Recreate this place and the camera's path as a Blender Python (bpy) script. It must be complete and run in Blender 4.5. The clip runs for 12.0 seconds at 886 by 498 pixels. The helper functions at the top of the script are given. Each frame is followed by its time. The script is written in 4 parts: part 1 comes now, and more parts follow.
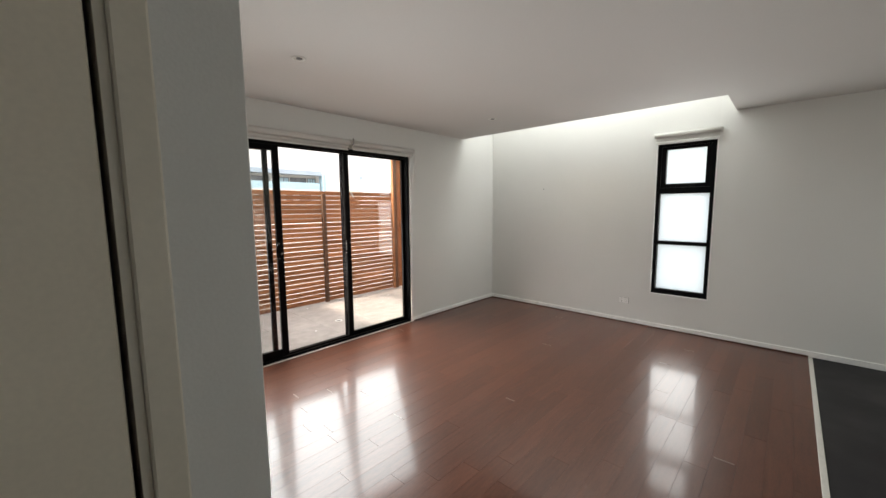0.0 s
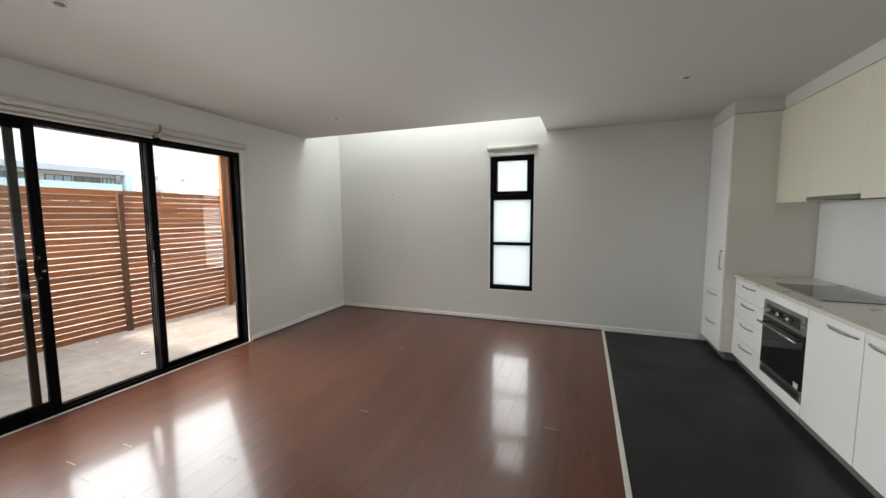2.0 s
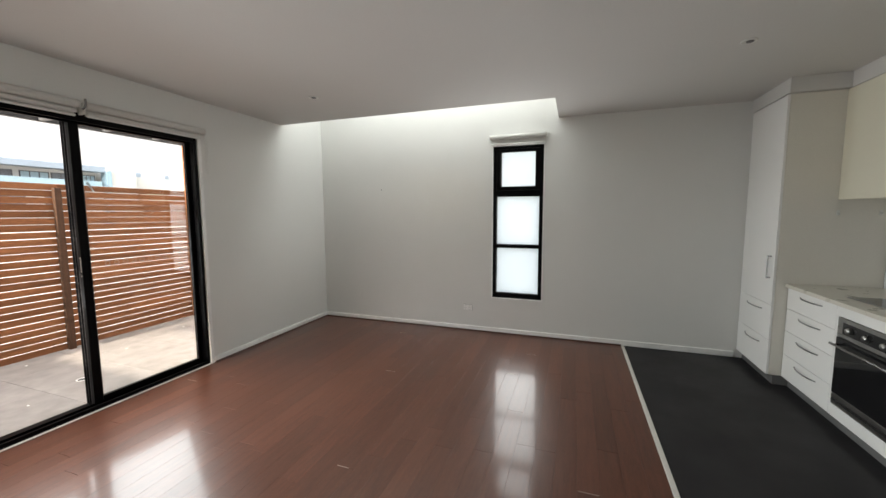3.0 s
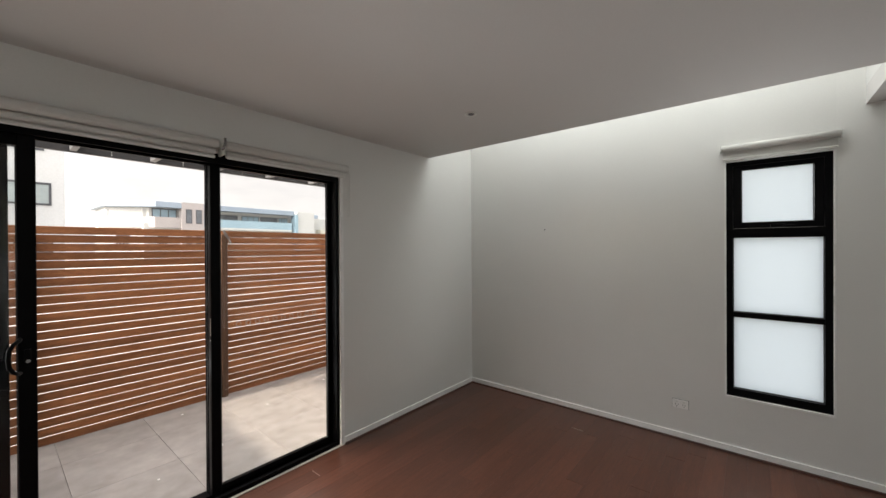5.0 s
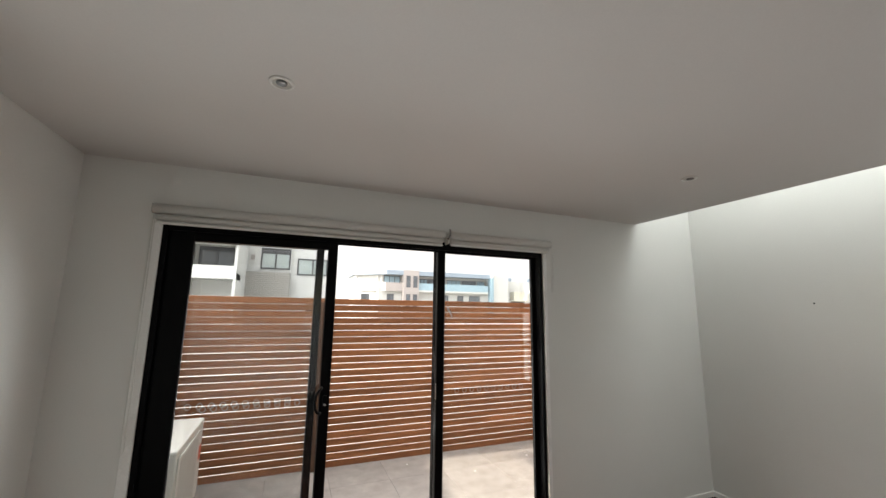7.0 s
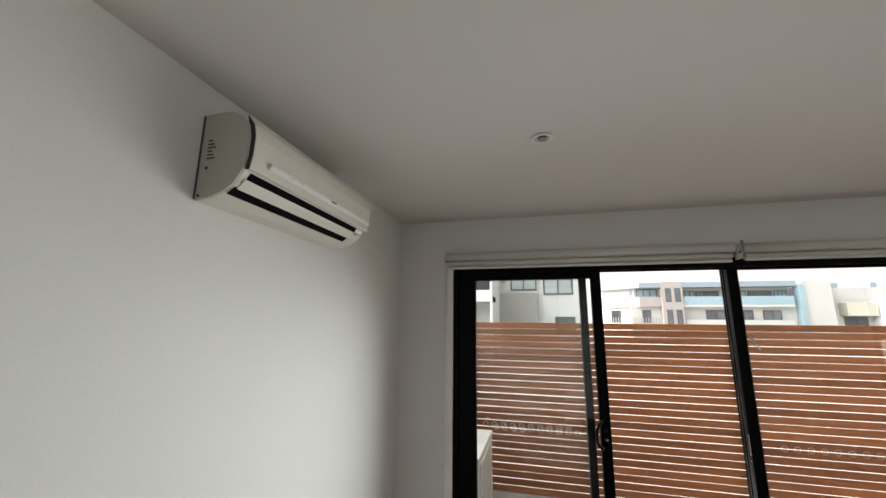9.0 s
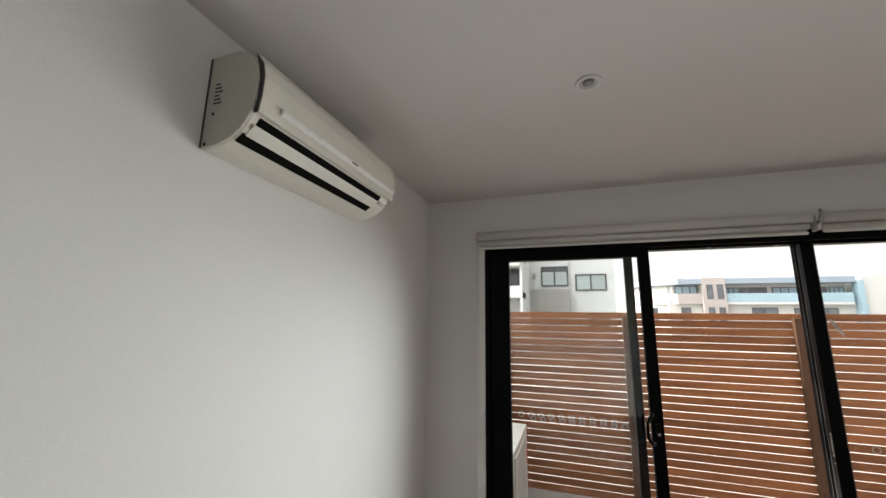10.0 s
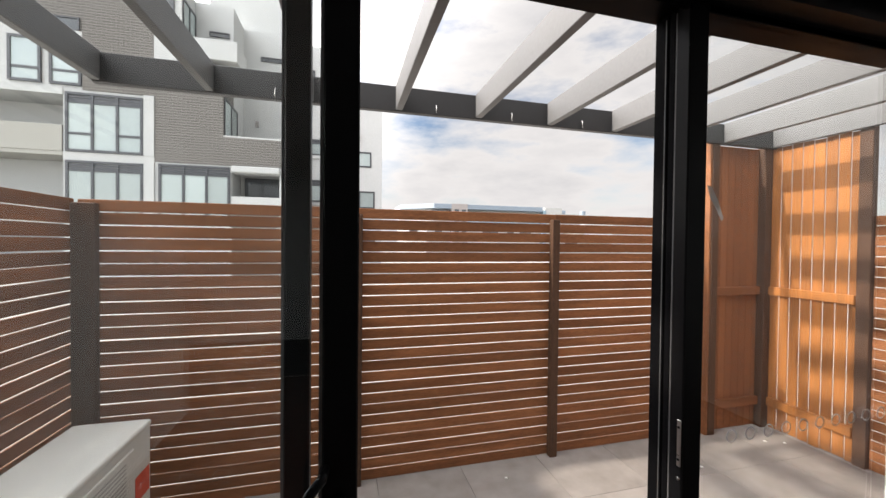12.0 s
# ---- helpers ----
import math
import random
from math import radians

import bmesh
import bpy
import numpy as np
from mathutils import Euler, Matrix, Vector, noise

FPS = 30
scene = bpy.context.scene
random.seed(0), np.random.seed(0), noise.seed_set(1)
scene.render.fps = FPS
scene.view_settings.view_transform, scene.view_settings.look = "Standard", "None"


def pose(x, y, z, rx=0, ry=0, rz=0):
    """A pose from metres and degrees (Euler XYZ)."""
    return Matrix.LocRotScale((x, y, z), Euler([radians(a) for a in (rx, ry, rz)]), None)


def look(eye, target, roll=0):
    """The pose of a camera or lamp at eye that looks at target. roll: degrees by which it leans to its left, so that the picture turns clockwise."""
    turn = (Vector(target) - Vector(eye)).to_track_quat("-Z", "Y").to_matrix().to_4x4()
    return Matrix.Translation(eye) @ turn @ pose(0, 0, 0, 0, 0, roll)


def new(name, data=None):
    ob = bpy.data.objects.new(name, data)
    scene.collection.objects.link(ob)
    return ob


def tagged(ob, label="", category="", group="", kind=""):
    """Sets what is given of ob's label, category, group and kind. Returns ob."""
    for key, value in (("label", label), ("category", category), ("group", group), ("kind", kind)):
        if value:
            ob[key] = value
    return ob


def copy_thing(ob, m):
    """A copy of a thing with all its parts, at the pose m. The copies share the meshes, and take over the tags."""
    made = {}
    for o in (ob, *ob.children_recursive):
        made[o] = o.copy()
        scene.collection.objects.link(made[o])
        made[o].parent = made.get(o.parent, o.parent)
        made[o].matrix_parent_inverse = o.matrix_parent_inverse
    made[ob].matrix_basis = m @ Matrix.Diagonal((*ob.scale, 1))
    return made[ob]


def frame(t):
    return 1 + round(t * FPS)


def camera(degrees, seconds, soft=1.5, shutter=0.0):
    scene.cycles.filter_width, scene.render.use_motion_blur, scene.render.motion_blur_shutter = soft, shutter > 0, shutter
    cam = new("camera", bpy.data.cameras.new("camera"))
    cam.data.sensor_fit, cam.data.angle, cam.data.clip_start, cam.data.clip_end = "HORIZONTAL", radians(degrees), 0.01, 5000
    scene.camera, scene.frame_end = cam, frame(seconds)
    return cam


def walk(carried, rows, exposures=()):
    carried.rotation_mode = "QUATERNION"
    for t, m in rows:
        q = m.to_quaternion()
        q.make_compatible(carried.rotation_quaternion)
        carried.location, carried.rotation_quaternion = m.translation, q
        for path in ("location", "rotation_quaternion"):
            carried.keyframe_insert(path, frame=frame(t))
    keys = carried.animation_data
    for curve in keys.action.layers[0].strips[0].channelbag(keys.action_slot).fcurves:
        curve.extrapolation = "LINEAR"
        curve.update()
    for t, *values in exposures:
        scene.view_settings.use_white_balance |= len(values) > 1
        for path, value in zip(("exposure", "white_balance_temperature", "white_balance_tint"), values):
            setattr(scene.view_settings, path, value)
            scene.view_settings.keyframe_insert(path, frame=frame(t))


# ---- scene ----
cam = camera(99.7, 12.0)
PATH = [
    (0, (3.762, -5.296, 1.573), (2.408, -3.841, 1.35), -0.5),
    (0.5, (3.773, -5.296, 1.57), (2.599, -3.688, 1.375), -0.5),
    (1, (3.789, -5.281, 1.549), (2.796, -3.554, 1.367), -0.4),
    (1.5, (3.768, -5.271, 1.544), (2.955, -3.453, 1.36), -0.3),
    (2, (3.738, -5.18, 1.52), (3.035, -3.317, 1.335), -0.3),
    (2.5, (3.659, -4.9, 1.526), (3.003, -3.021, 1.33), -0.4),
    (2.7, (3.583, -4.776, 1.514), (2.935, -2.894, 1.317), -0.2),
    (4.3, (2.804, -3.933, 1.601), (1.829, -2.188, 1.525), -0.2),
    (4.5, (2.732, -3.869, 1.62), (1.669, -2.175, 1.577), -0.0),
    (5, (2.647, -3.756, 1.647), (1.374, -2.213, 1.64), -0.3),
    (5.5, (2.647, -3.767, 1.64), (1.139, -2.454, 1.667), -0.0),
    (6, (2.641, -3.813, 1.689), (0.984, -2.693, 1.754), -0.3),
    (6.5, (2.628, -3.873, 1.724), (0.876, -2.925, 1.908), 0.0),
    (6.7, (2.639, -3.875, 1.736), (0.849, -3.016, 1.979), 0.4),
    (8.3, (2.727, -3.995, 1.795), (0.774, -3.99, 2.226), 0.5),
    (8.5, (2.721, -4.002, 1.814), (0.774, -4.167, 2.241), 0.5),
    (9, (2.712, -4.021, 1.828), (0.813, -4.513, 2.219), 0.6),
    (9.5, (2.677, -4.049, 1.822), (0.811, -4.661, 2.203), 0.8),
    (10, (2.536, -4.081, 1.732), (0.678, -4.719, 2.109), 0.9),
    (10.5, (2.131, -3.951, 1.59), (0.204, -4.454, 1.771), 1.2),
    (11, (1.66, -3.878, 1.575), (-0.336, -4.012, 1.558), 0.8),
    (11.5, (1.148, -3.81, 1.577), (-0.834, -3.542, 1.56), 0.8),
    (12, (0.641, -3.636, 1.619), (-1.294, -3.13, 1.588), 0.6),
]
EXPOSURES = [(t, stops, warm, tint) for t, stops, warm, tint in ((0.0, 1.74, 7200, 13), (1.5, 1.64, 7100, 12), (2.5, 1.62, 7080, 12), (4.0, 1.42, 7150, 13), (5.0, 1.14, 7120, 14), (5.5, 1.12, 7080, 14), (6.5, 1.42, 7100, 12), (8.5, 1.32, 7050, 11), (9.5, 1.27, 7050, 11), (10.5, 1.35, 7030, 11), (11.0, 1.38, 6950, 12), (11.5, 1.35, 6900, 13), (12.0, 0.77, 6850, 13))]
walk(cam, [(t, look(eye, target, roll)) for t, eye, target, roll in PATH], EXPOSURES)

# ---- sky and sun ----
TO_SUN = Vector((-0.107, -1.5, 1.0)).normalized()
world = bpy.data.worlds.new("sky")
scene.world = world
world.use_nodes = True
wt = world.node_tree
back = wt.nodes["Background"]
sky = wt.nodes.new("ShaderNodeTexSky")
sky.sky_type = "NISHITA"
sky.sun_disc = False
sky.sun_elevation = math.asin(TO_SUN.z)
sky.sun_rotation = math.atan2(TO_SUN.x, TO_SUN.y)
sky.dust_density = 1.5
coord = wt.nodes.new("ShaderNodeTexCoord")
stretch = wt.nodes.new("ShaderNodeMapping")
stretch.inputs["Scale"].default_value = (1.0, 1.0, 3.2)
stretch.inputs["Location"].default_value = (0.35, 0.1, 0.0)
puff = wt.nodes.new("ShaderNodeTexNoise")
puff.inputs["Scale"].default_value = 2.3
puff.inputs["Detail"].default_value = 9
puff.inputs["Roughness"].default_value = 0.58
cover = wt.nodes.new("ShaderNodeValToRGB")
cover.color_ramp.elements[0].position, cover.color_ramp.elements[1].position = 0.33, 0.50
shade = wt.nodes.new("ShaderNodeValToRGB")
shade.color_ramp.elements[0].position, shade.color_ramp.elements[1].position = 0.40, 0.72
shade.color_ramp.elements[0].color = (14.4, 14.5, 14.6, 1)
shade.color_ramp.elements[1].color = (9.8, 10.1, 10.7, 1)
blend = wt.nodes.new("ShaderNodeMix")
blend.data_type = "RGBA"
wt.links.new(coord.outputs["Generated"], stretch.inputs["Vector"])
wt.links.new(stretch.outputs["Vector"], puff.inputs["Vector"])
wt.links.new(puff.outputs["Fac"], cover.inputs["Fac"])
wt.links.new(puff.outputs["Fac"], shade.inputs["Fac"])
wt.links.new(cover.outputs["Color"], blend.inputs[0])
clear_sky = wt.nodes.new("ShaderNodeVectorMath")
clear_sky.operation, clear_sky.inputs["Scale"].default_value = "SCALE", 2.4
wt.links.new(sky.outputs["Color"], clear_sky.inputs[0])
wt.links.new(clear_sky.outputs[0], blend.inputs[6])
wt.links.new(shade.outputs["Color"], blend.inputs[7])
toward = wt.nodes.new("ShaderNodeVectorMath")
toward.operation = "DOT_PRODUCT"
toward.inputs[1].default_value = TO_SUN
bright = wt.nodes.new("ShaderNodeMapRange")
bright.interpolation_type = "SMOOTHERSTEP"
bright.inputs["From Min"].default_value, bright.inputs["From Max"].default_value = -0.1, 1.0
bright.inputs["To Min"].default_value, bright.inputs["To Max"].default_value = 0.375, 3.0
lit = wt.nodes.new("ShaderNodeVectorMath")
lit.operation = "SCALE"
wt.links.new(coord.outputs["Generated"], toward.inputs[0])
wt.links.new(toward.outputs["Value"], bright.inputs["Value"])
wt.links.new(blend.outputs[2], lit.inputs[0])
wt.links.new(bright.outputs[0], lit.inputs["Scale"])
wt.links.new(lit.outputs[0], back.inputs["Color"])
back.inputs["Strength"].default_value = 0.1

sun = new("sun", bpy.data.lights.new("sun", "SUN"))
sun.data.energy, sun.data.angle, sun.data.color = 3.1, radians(1.8), (1.0, 0.93, 0.82)
sun.matrix_world = look(TO_SUN * 40, (0, 0, 0))


def opening_light(name, wide, high, power, eye, target, color, spread=180):
    """Added area lamp in an opening, standing in for skylight and courtyard bounce."""
    lamp = new(name, bpy.data.lights.new(name, "AREA"))
    lamp.data.shape, lamp.data.size, lamp.data.size_y = "RECTANGLE", wide, high
    lamp.data.energy, lamp.data.color = power, color
    lamp.data.spread = radians(spread)
    lamp.matrix_world = look(eye, target)


for low, high, x in ((-4.49, -3.72, -0.165), (-3.60, -2.94, -0.098), (-2.77, -1.97, -0.165)):
    mid = (low + high) / 2
    opening_light("door_daylight", high - low, 1.44, 9.0 * (high - low), (x, mid, 1.43), (1, mid - 0.19, 0.93), (0.83, 0.935, 1.0), 117)
    # Low fill lamp, tilted up, added in place of light off the paving.
    opening_light("courtyard_bounce_fill", high - low, 0.50, 1.1 * (high - low), (x, mid, 0.42), (1, mid - 0.12, 1.30), (0.90, 0.96, 0.98), 116)
for low, high in ((0.53, 1.07), (1.14, 1.69), (1.85, 2.23)):
    opening_light("window_daylight", 0.50, high - low, 3.0 * (high - low), (2.79, 0.046, (low + high) / 2), (2.79, -1, (low + high) / 2), (0.90, 0.96, 1.0))
opening_light("skylight_daylight", 2.6, 0.66, 7.4, (1.75, -0.40, 3.58), (1.75, -0.40, 0), (0.86, 0.96, 1.0))


# ---- materials ----
def surface(name, color, rough=0.5, metal=0.0, vary=0.08, scale=3.0, fine=60.0, bump=0.02, stretch=(1, 1, 1), each=0.0, spec=0.5, rough_vary=0.08, bump_scale=1.0):
    """A painted, stone, timber or metal surface with stains at one scale, grain at another, and fine relief."""
    m = bpy.data.materials.new(name)
    m.use_nodes = True
    nt = m.node_tree
    bsdf = nt.nodes["Principled BSDF"]
    tc = nt.nodes.new("ShaderNodeTexCoord")
    info = nt.nodes.new("ShaderNodeObjectInfo")
    mp = nt.nodes.new("ShaderNodeMapping")
    mp.inputs["Scale"].default_value = stretch
    off = nt.nodes.new("ShaderNodeVectorMath")
    off.operation = "MULTIPLY_ADD"
    off.inputs[1].default_value = (1.7, 2.3, 1.1)
    nt.links.new(info.outputs["Random"], off.inputs[0])
    nt.links.new(tc.outputs["Object"], off.inputs[2])
    nt.links.new(off.outputs[0], mp.inputs["Vector"])
    large, small = nt.nodes.new("ShaderNodeTexNoise"), nt.nodes.new("ShaderNodeTexNoise")
    for n, s, d in ((large, scale, 4), (small, fine, 3)):
        n.inputs["Scale"].default_value, n.inputs["Detail"].default_value = s, d
        nt.links.new(mp.outputs["Vector"], n.inputs["Vector"])
    add = nt.nodes.new("ShaderNodeMath")
    add.operation = "ADD"
    nt.links.new(large.outputs["Fac"], add.inputs[0])
    nt.links.new(small.outputs["Fac"], add.inputs[1])
    rng = nt.nodes.new("ShaderNodeMapRange")
    rng.inputs["From Min"].default_value, rng.inputs["From Max"].default_value = 0.6, 1.4
    rng.inputs["To Min"].default_value, rng.inputs["To Max"].default_value = 1 - vary * 1.6, 1 + vary * 1.6
    nt.links.new(add.outputs[0], rng.inputs["Value"])
    own = nt.nodes.new("ShaderNodeMapRange")
    own.inputs["To Min"].default_value, own.inputs["To Max"].default_value = 1 - each, 1 + each
    nt.links.new(info.outputs["Random"], own.inputs["Value"])
    mul = nt.nodes.new("ShaderNodeMath")
    mul.operation = "MULTIPLY"
    nt.links.new(rng.outputs[0], mul.inputs[0])
    nt.links.new(own.outputs[0], mul.inputs[1])
    tint = nt.nodes.new("ShaderNodeVectorMath")
    tint.operation = "SCALE"
    tint.inputs[0].default_value = color
    nt.links.new(mul.outputs[0], tint.inputs["Scale"])
    nt.links.new(tint.outputs[0], bsdf.inputs["Base Color"])
    rr = nt.nodes.new("ShaderNodeMapRange")
    rr.inputs["From Min"].default_value, rr.inputs["From Max"].default_value = 0.3, 0.7
    rr.inputs["To Min"].default_value, rr.inputs["To Max"].default_value = max(0.02, rough - rough_vary), min(1, rough + rough_vary)
    nt.links.new(large.outputs["Fac"], rr.inputs["Value"])
    nt.links.new(rr.outputs[0], bsdf.inputs["Roughness"])
    bsdf.inputs["Metallic"].default_value = metal
    bsdf.inputs["Specular IOR Level"].default_value = spec
    if bump:
        bp = nt.nodes.new("ShaderNodeBump")
        bp.inputs["Strength"].default_value, bp.inputs["Distance"].default_value = min(1.0, bump * 10), 0.002 * bump_scale
        nt.links.new(small.outputs["Fac"], bp.inputs["Height"])
        nt.links.new(bp.outputs[0], bsdf.inputs["Normal"])
    return m


def clear_glass(name, tint=(0.985, 0.995, 0.995), mirror=0.025):
    """Thin window glass: it lets light straight through and mirrors at grazing angles."""
    m = bpy.data.materials.new(name)
    m.use_nodes = True
    nt = m.node_tree
    nt.nodes.remove(nt.nodes["Principled BSDF"])
    clear, gloss, mix = nt.nodes.new("ShaderNodeBsdfTransparent"), nt.nodes.new("ShaderNodeBsdfGlossy"), nt.nodes.new("ShaderNodeMixShader")
    fres, power = nt.nodes.new("ShaderNodeLayerWeight"), nt.nodes.new("ShaderNodeMath")
    fres.inputs["Blend"].default_value = 0.5
    power.operation, power.inputs[1].default_value = "POWER", 4.0
    part_mirror = nt.nodes.new("ShaderNodeMapRange")
    part_mirror.inputs["To Min"].default_value, part_mirror.inputs["To Max"].default_value = mirror, 0.85
    nt.links.new(fres.outputs["Facing"], power.inputs[0])
    nt.links.new(power.outputs[0], part_mirror.inputs["Value"])
    clear.inputs["Color"].default_value = (*tint, 1)
    gloss.inputs["Roughness"].default_value = 0.01
    nt.links.new(part_mirror.outputs[0], mix.inputs[0])
    nt.links.new(clear.outputs[0], mix.inputs[1])
    nt.links.new(gloss.outputs[0], mix.inputs[2])
    nt.links.new(mix.outputs[0], nt.nodes["Material Output"].inputs["Surface"])
    return m


def frosted_glass(name, tint=(0.93, 0.96, 0.97)):
    m = bpy.data.materials.new(name)
    m.use_nodes = True
    nt = m.node_tree
    nt.nodes.remove(nt.nodes["Principled BSDF"])
    lucent, clear, gloss = nt.nodes.new("ShaderNodeBsdfTranslucent"), nt.nodes.new("ShaderNodeBsdfTransparent"), nt.nodes.new("ShaderNodeBsdfGlossy")
    m1, m2 = nt.nodes.new("ShaderNodeMixShader"), nt.nodes.new("ShaderNodeMixShader")
    lucent.inputs["Color"].default_value = (*tint, 1)
    clear.inputs["Color"].default_value = (0.95, 0.97, 0.98, 1)
    gloss.inputs["Roughness"].default_value = 0.35
    m1.inputs[0].default_value, m2.inputs[0].default_value = 0.0, 0.05
    nt.links.new(lucent.outputs[0], m1.inputs[1])
    nt.links.new(clear.outputs[0], m1.inputs[2])
    nt.links.new(m1.outputs[0], m2.inputs[1])
    nt.links.new(gloss.outputs[0], m2.inputs[2])
    nt.links.new(m2.outputs[0], nt.nodes["Material Output"].inputs["Surface"])
    return m


def brick_face(name, brick, mortar, width, height):
    """Distant brickwork, too small to pick apart."""
    m = surface(name, brick, 0.85, vary=0.1, scale=1.0, fine=9.0, bump=0)
    nt = m.node_tree
    bsdf = nt.nodes["Principled BSDF"]
    tc, sep, com, tex = (nt.nodes.new("ShaderNode" + k) for k in ("TexCoord", "SeparateXYZ", "CombineXYZ", "TexBrick"))
    nt.links.new(tc.outputs["Object"], sep.inputs[0])
    nt.links.new(sep.outputs["Y"], com.inputs["X"])
    nt.links.new(sep.outputs["Z"], com.inputs["Y"])
    nt.links.new(com.outputs[0], tex.inputs["Vector"])
    tex.inputs["Scale"].default_value = 1.0
    tex.inputs["Brick Width"].default_value, tex.inputs["Row Height"].default_value = width, height
    tex.inputs["Mortar Size"].default_value = 0.014
    tex.inputs["Color1"].default_value = (*brick, 1)
    tex.inputs["Color2"].default_value = (*[c * 1.25 for c in brick], 1)
    tex.inputs["Mortar"].default_value = (*mortar, 1)
    nt.links.new(tex.outputs["Color"], bsdf.inputs["Base Color"])
    return m


PAINT = surface("wall_paint", (0.75, 0.75, 0.725), 0.55, vary=0.025, scale=0.9, fine=180, bump=0.012)
CEIL = surface("ceiling_paint", (0.665, 0.65, 0.63), 0.8, vary=0.02, scale=0.7, fine=160, bump=0.01)
TRIM = surface("gloss_trim", (0.88, 0.88, 0.86), 0.3, vary=0.03, scale=4, fine=90, bump=0.005)
JAMB = surface("jamb_paint", (0.72, 0.67, 0.57), 0.4, vary=0.03, scale=4, fine=90, bump=0.005)
LEAF = surface("door_leaf_paint", (0.80, 0.73, 0.61), 0.45, vary=0.03, scale=2, fine=120, bump=0.008)
PLANK = surface("floor_laminate", (0.100, 0.035, 0.020), 0.33, vary=0.19, scale=5.0, fine=38.0, bump=0.0015, stretch=(9, 0.9, 9), each=0.16, spec=0.25, rough_vary=0.02)
PLANK.node_tree.nodes["Principled BSDF"].inputs["Coat Weight"].default_value = 0.45
PLANK.node_tree.nodes["Principled BSDF"].inputs["Coat Roughness"].default_value = 0.11
SCOTIA = surface("brown_trim", (0.060, 0.019, 0.012), 0.45, vary=0.15, scale=6, fine=60, bump=0.01)
CHIP = surface("chipped_edge", (0.50, 0.42, 0.36), 0.7, vary=0.2, scale=30, fine=200, bump=0.02)
VINYL = surface("charcoal_vinyl", (0.016, 0.0148, 0.0165), 0.5, vary=0.14, scale=2.0, fine=140, bump=0.02, rough_vary=0.1, spec=0.3)
STRIP = surface("pale_edge_strip", (0.62, 0.60, 0.55), 0.4, vary=0.06, scale=8, fine=60, bump=0.01)
BLACK = surface("black_powdercoat", (0.0035, 0.0035, 0.004), 0.42, vary=0.15, scale=6, fine=200, bump=0.004, spec=0.07)
MATT_BLACK = surface("matt_black_powdercoat", (0.0035, 0.0035, 0.004), 0.7, vary=0.15, scale=6, fine=200, bump=0.004, spec=0.02)
RUBBER = surface("grey_gasket", (0.05, 0.05, 0.052), 0.7, vary=0.1, scale=10, fine=100, bump=0.01)
BLIND = surface("blind_fabric", (0.66, 0.65, 0.62), 0.85, vary=0.04, scale=5, fine=300, bump=0.03)
PLASTIC = surface("white_plastic", (0.76, 0.76, 0.73), 0.35, vary=0.02, scale=5, fine=100, bump=0.003)
ACSIDE = surface("aged_grey_plastic", (0.52, 0.52, 0.46), 0.45, vary=0.035, scale=4, fine=80, bump=0.004)
ACWHITE = surface("aged_white_plastic", (0.73, 0.715, 0.635), 0.38, vary=0.035, scale=4, fine=80, bump=0.004)
DARKGAP = surface("dark_recess", (0.008, 0.008, 0.008), 0.9, vary=0.2, scale=20, fine=90, bump=0, spec=0.02)
STEEL = surface("brushed_steel", (0.42, 0.42, 0.41), 0.3, 1.0, vary=0.06, scale=4, fine=120, bump=0.01, stretch=(1, 0.1, 6))
CHROME = surface("satin_chrome", (0.36, 0.36, 0.365), 0.22, 1.0, vary=0.04, scale=8, fine=60, bump=0)
LAMINATE = surface("white_cabinet", (0.86, 0.86, 0.84), 0.3, vary=0.012, scale=2, fine=120, bump=0, rough_vary=0.02)
CREAM = surface("cream_cabinet", (0.80, 0.77, 0.63), 0.38, vary=0.012, scale=2, fine=120, bump=0, rough_vary=0.02)
CARCASS = surface("pantry_side", (0.77, 0.74, 0.67), 0.45, vary=0.025, scale=2, fine=120, bump=0.005)
STONE = surface("worktop", (0.66, 0.63, 0.55), 0.28, vary=0.01, scale=9, fine=160, bump=0, rough_vary=0.01)
PLINTH = surface("grey_plinth", (0.20, 0.20, 0.20), 0.4, 0.3, vary=0.06, scale=4, fine=60, bump=0.01)
HOBGLASS = surface("black_hob_glass", (0.010, 0.010, 0.011), 0.06, vary=0.1, scale=5, fine=50, bump=0, rough_vary=0.03)
SPLASH = surface("splashback", (0.84, 0.86, 0.86), 0.10, vary=0.015, scale=2, fine=40, bump=0, rough_vary=0.03)
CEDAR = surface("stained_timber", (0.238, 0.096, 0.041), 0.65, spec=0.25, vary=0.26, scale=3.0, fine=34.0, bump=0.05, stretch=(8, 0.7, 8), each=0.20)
BOARD = surface("oiled_boards", (0.36, 0.140, 0.038), 0.6, spec=0.3, vary=0.22, scale=3.0, fine=30.0, bump=0.05, stretch=(8, 8, 0.7), each=0.14)
POST = surface("dark_stained_post", (0.080, 0.042, 0.025), 0.65, spec=0.25, vary=0.2, scale=4, fine=40, bump=0.05, stretch=(6, 6, 0.8))
TILE = surface("paving_tile", (0.280, 0.258, 0.240), 0.6, vary=0.15, scale=1.4, fine=8, bump=0.01, each=0.04, rough_vary=0.12, spec=0.25)


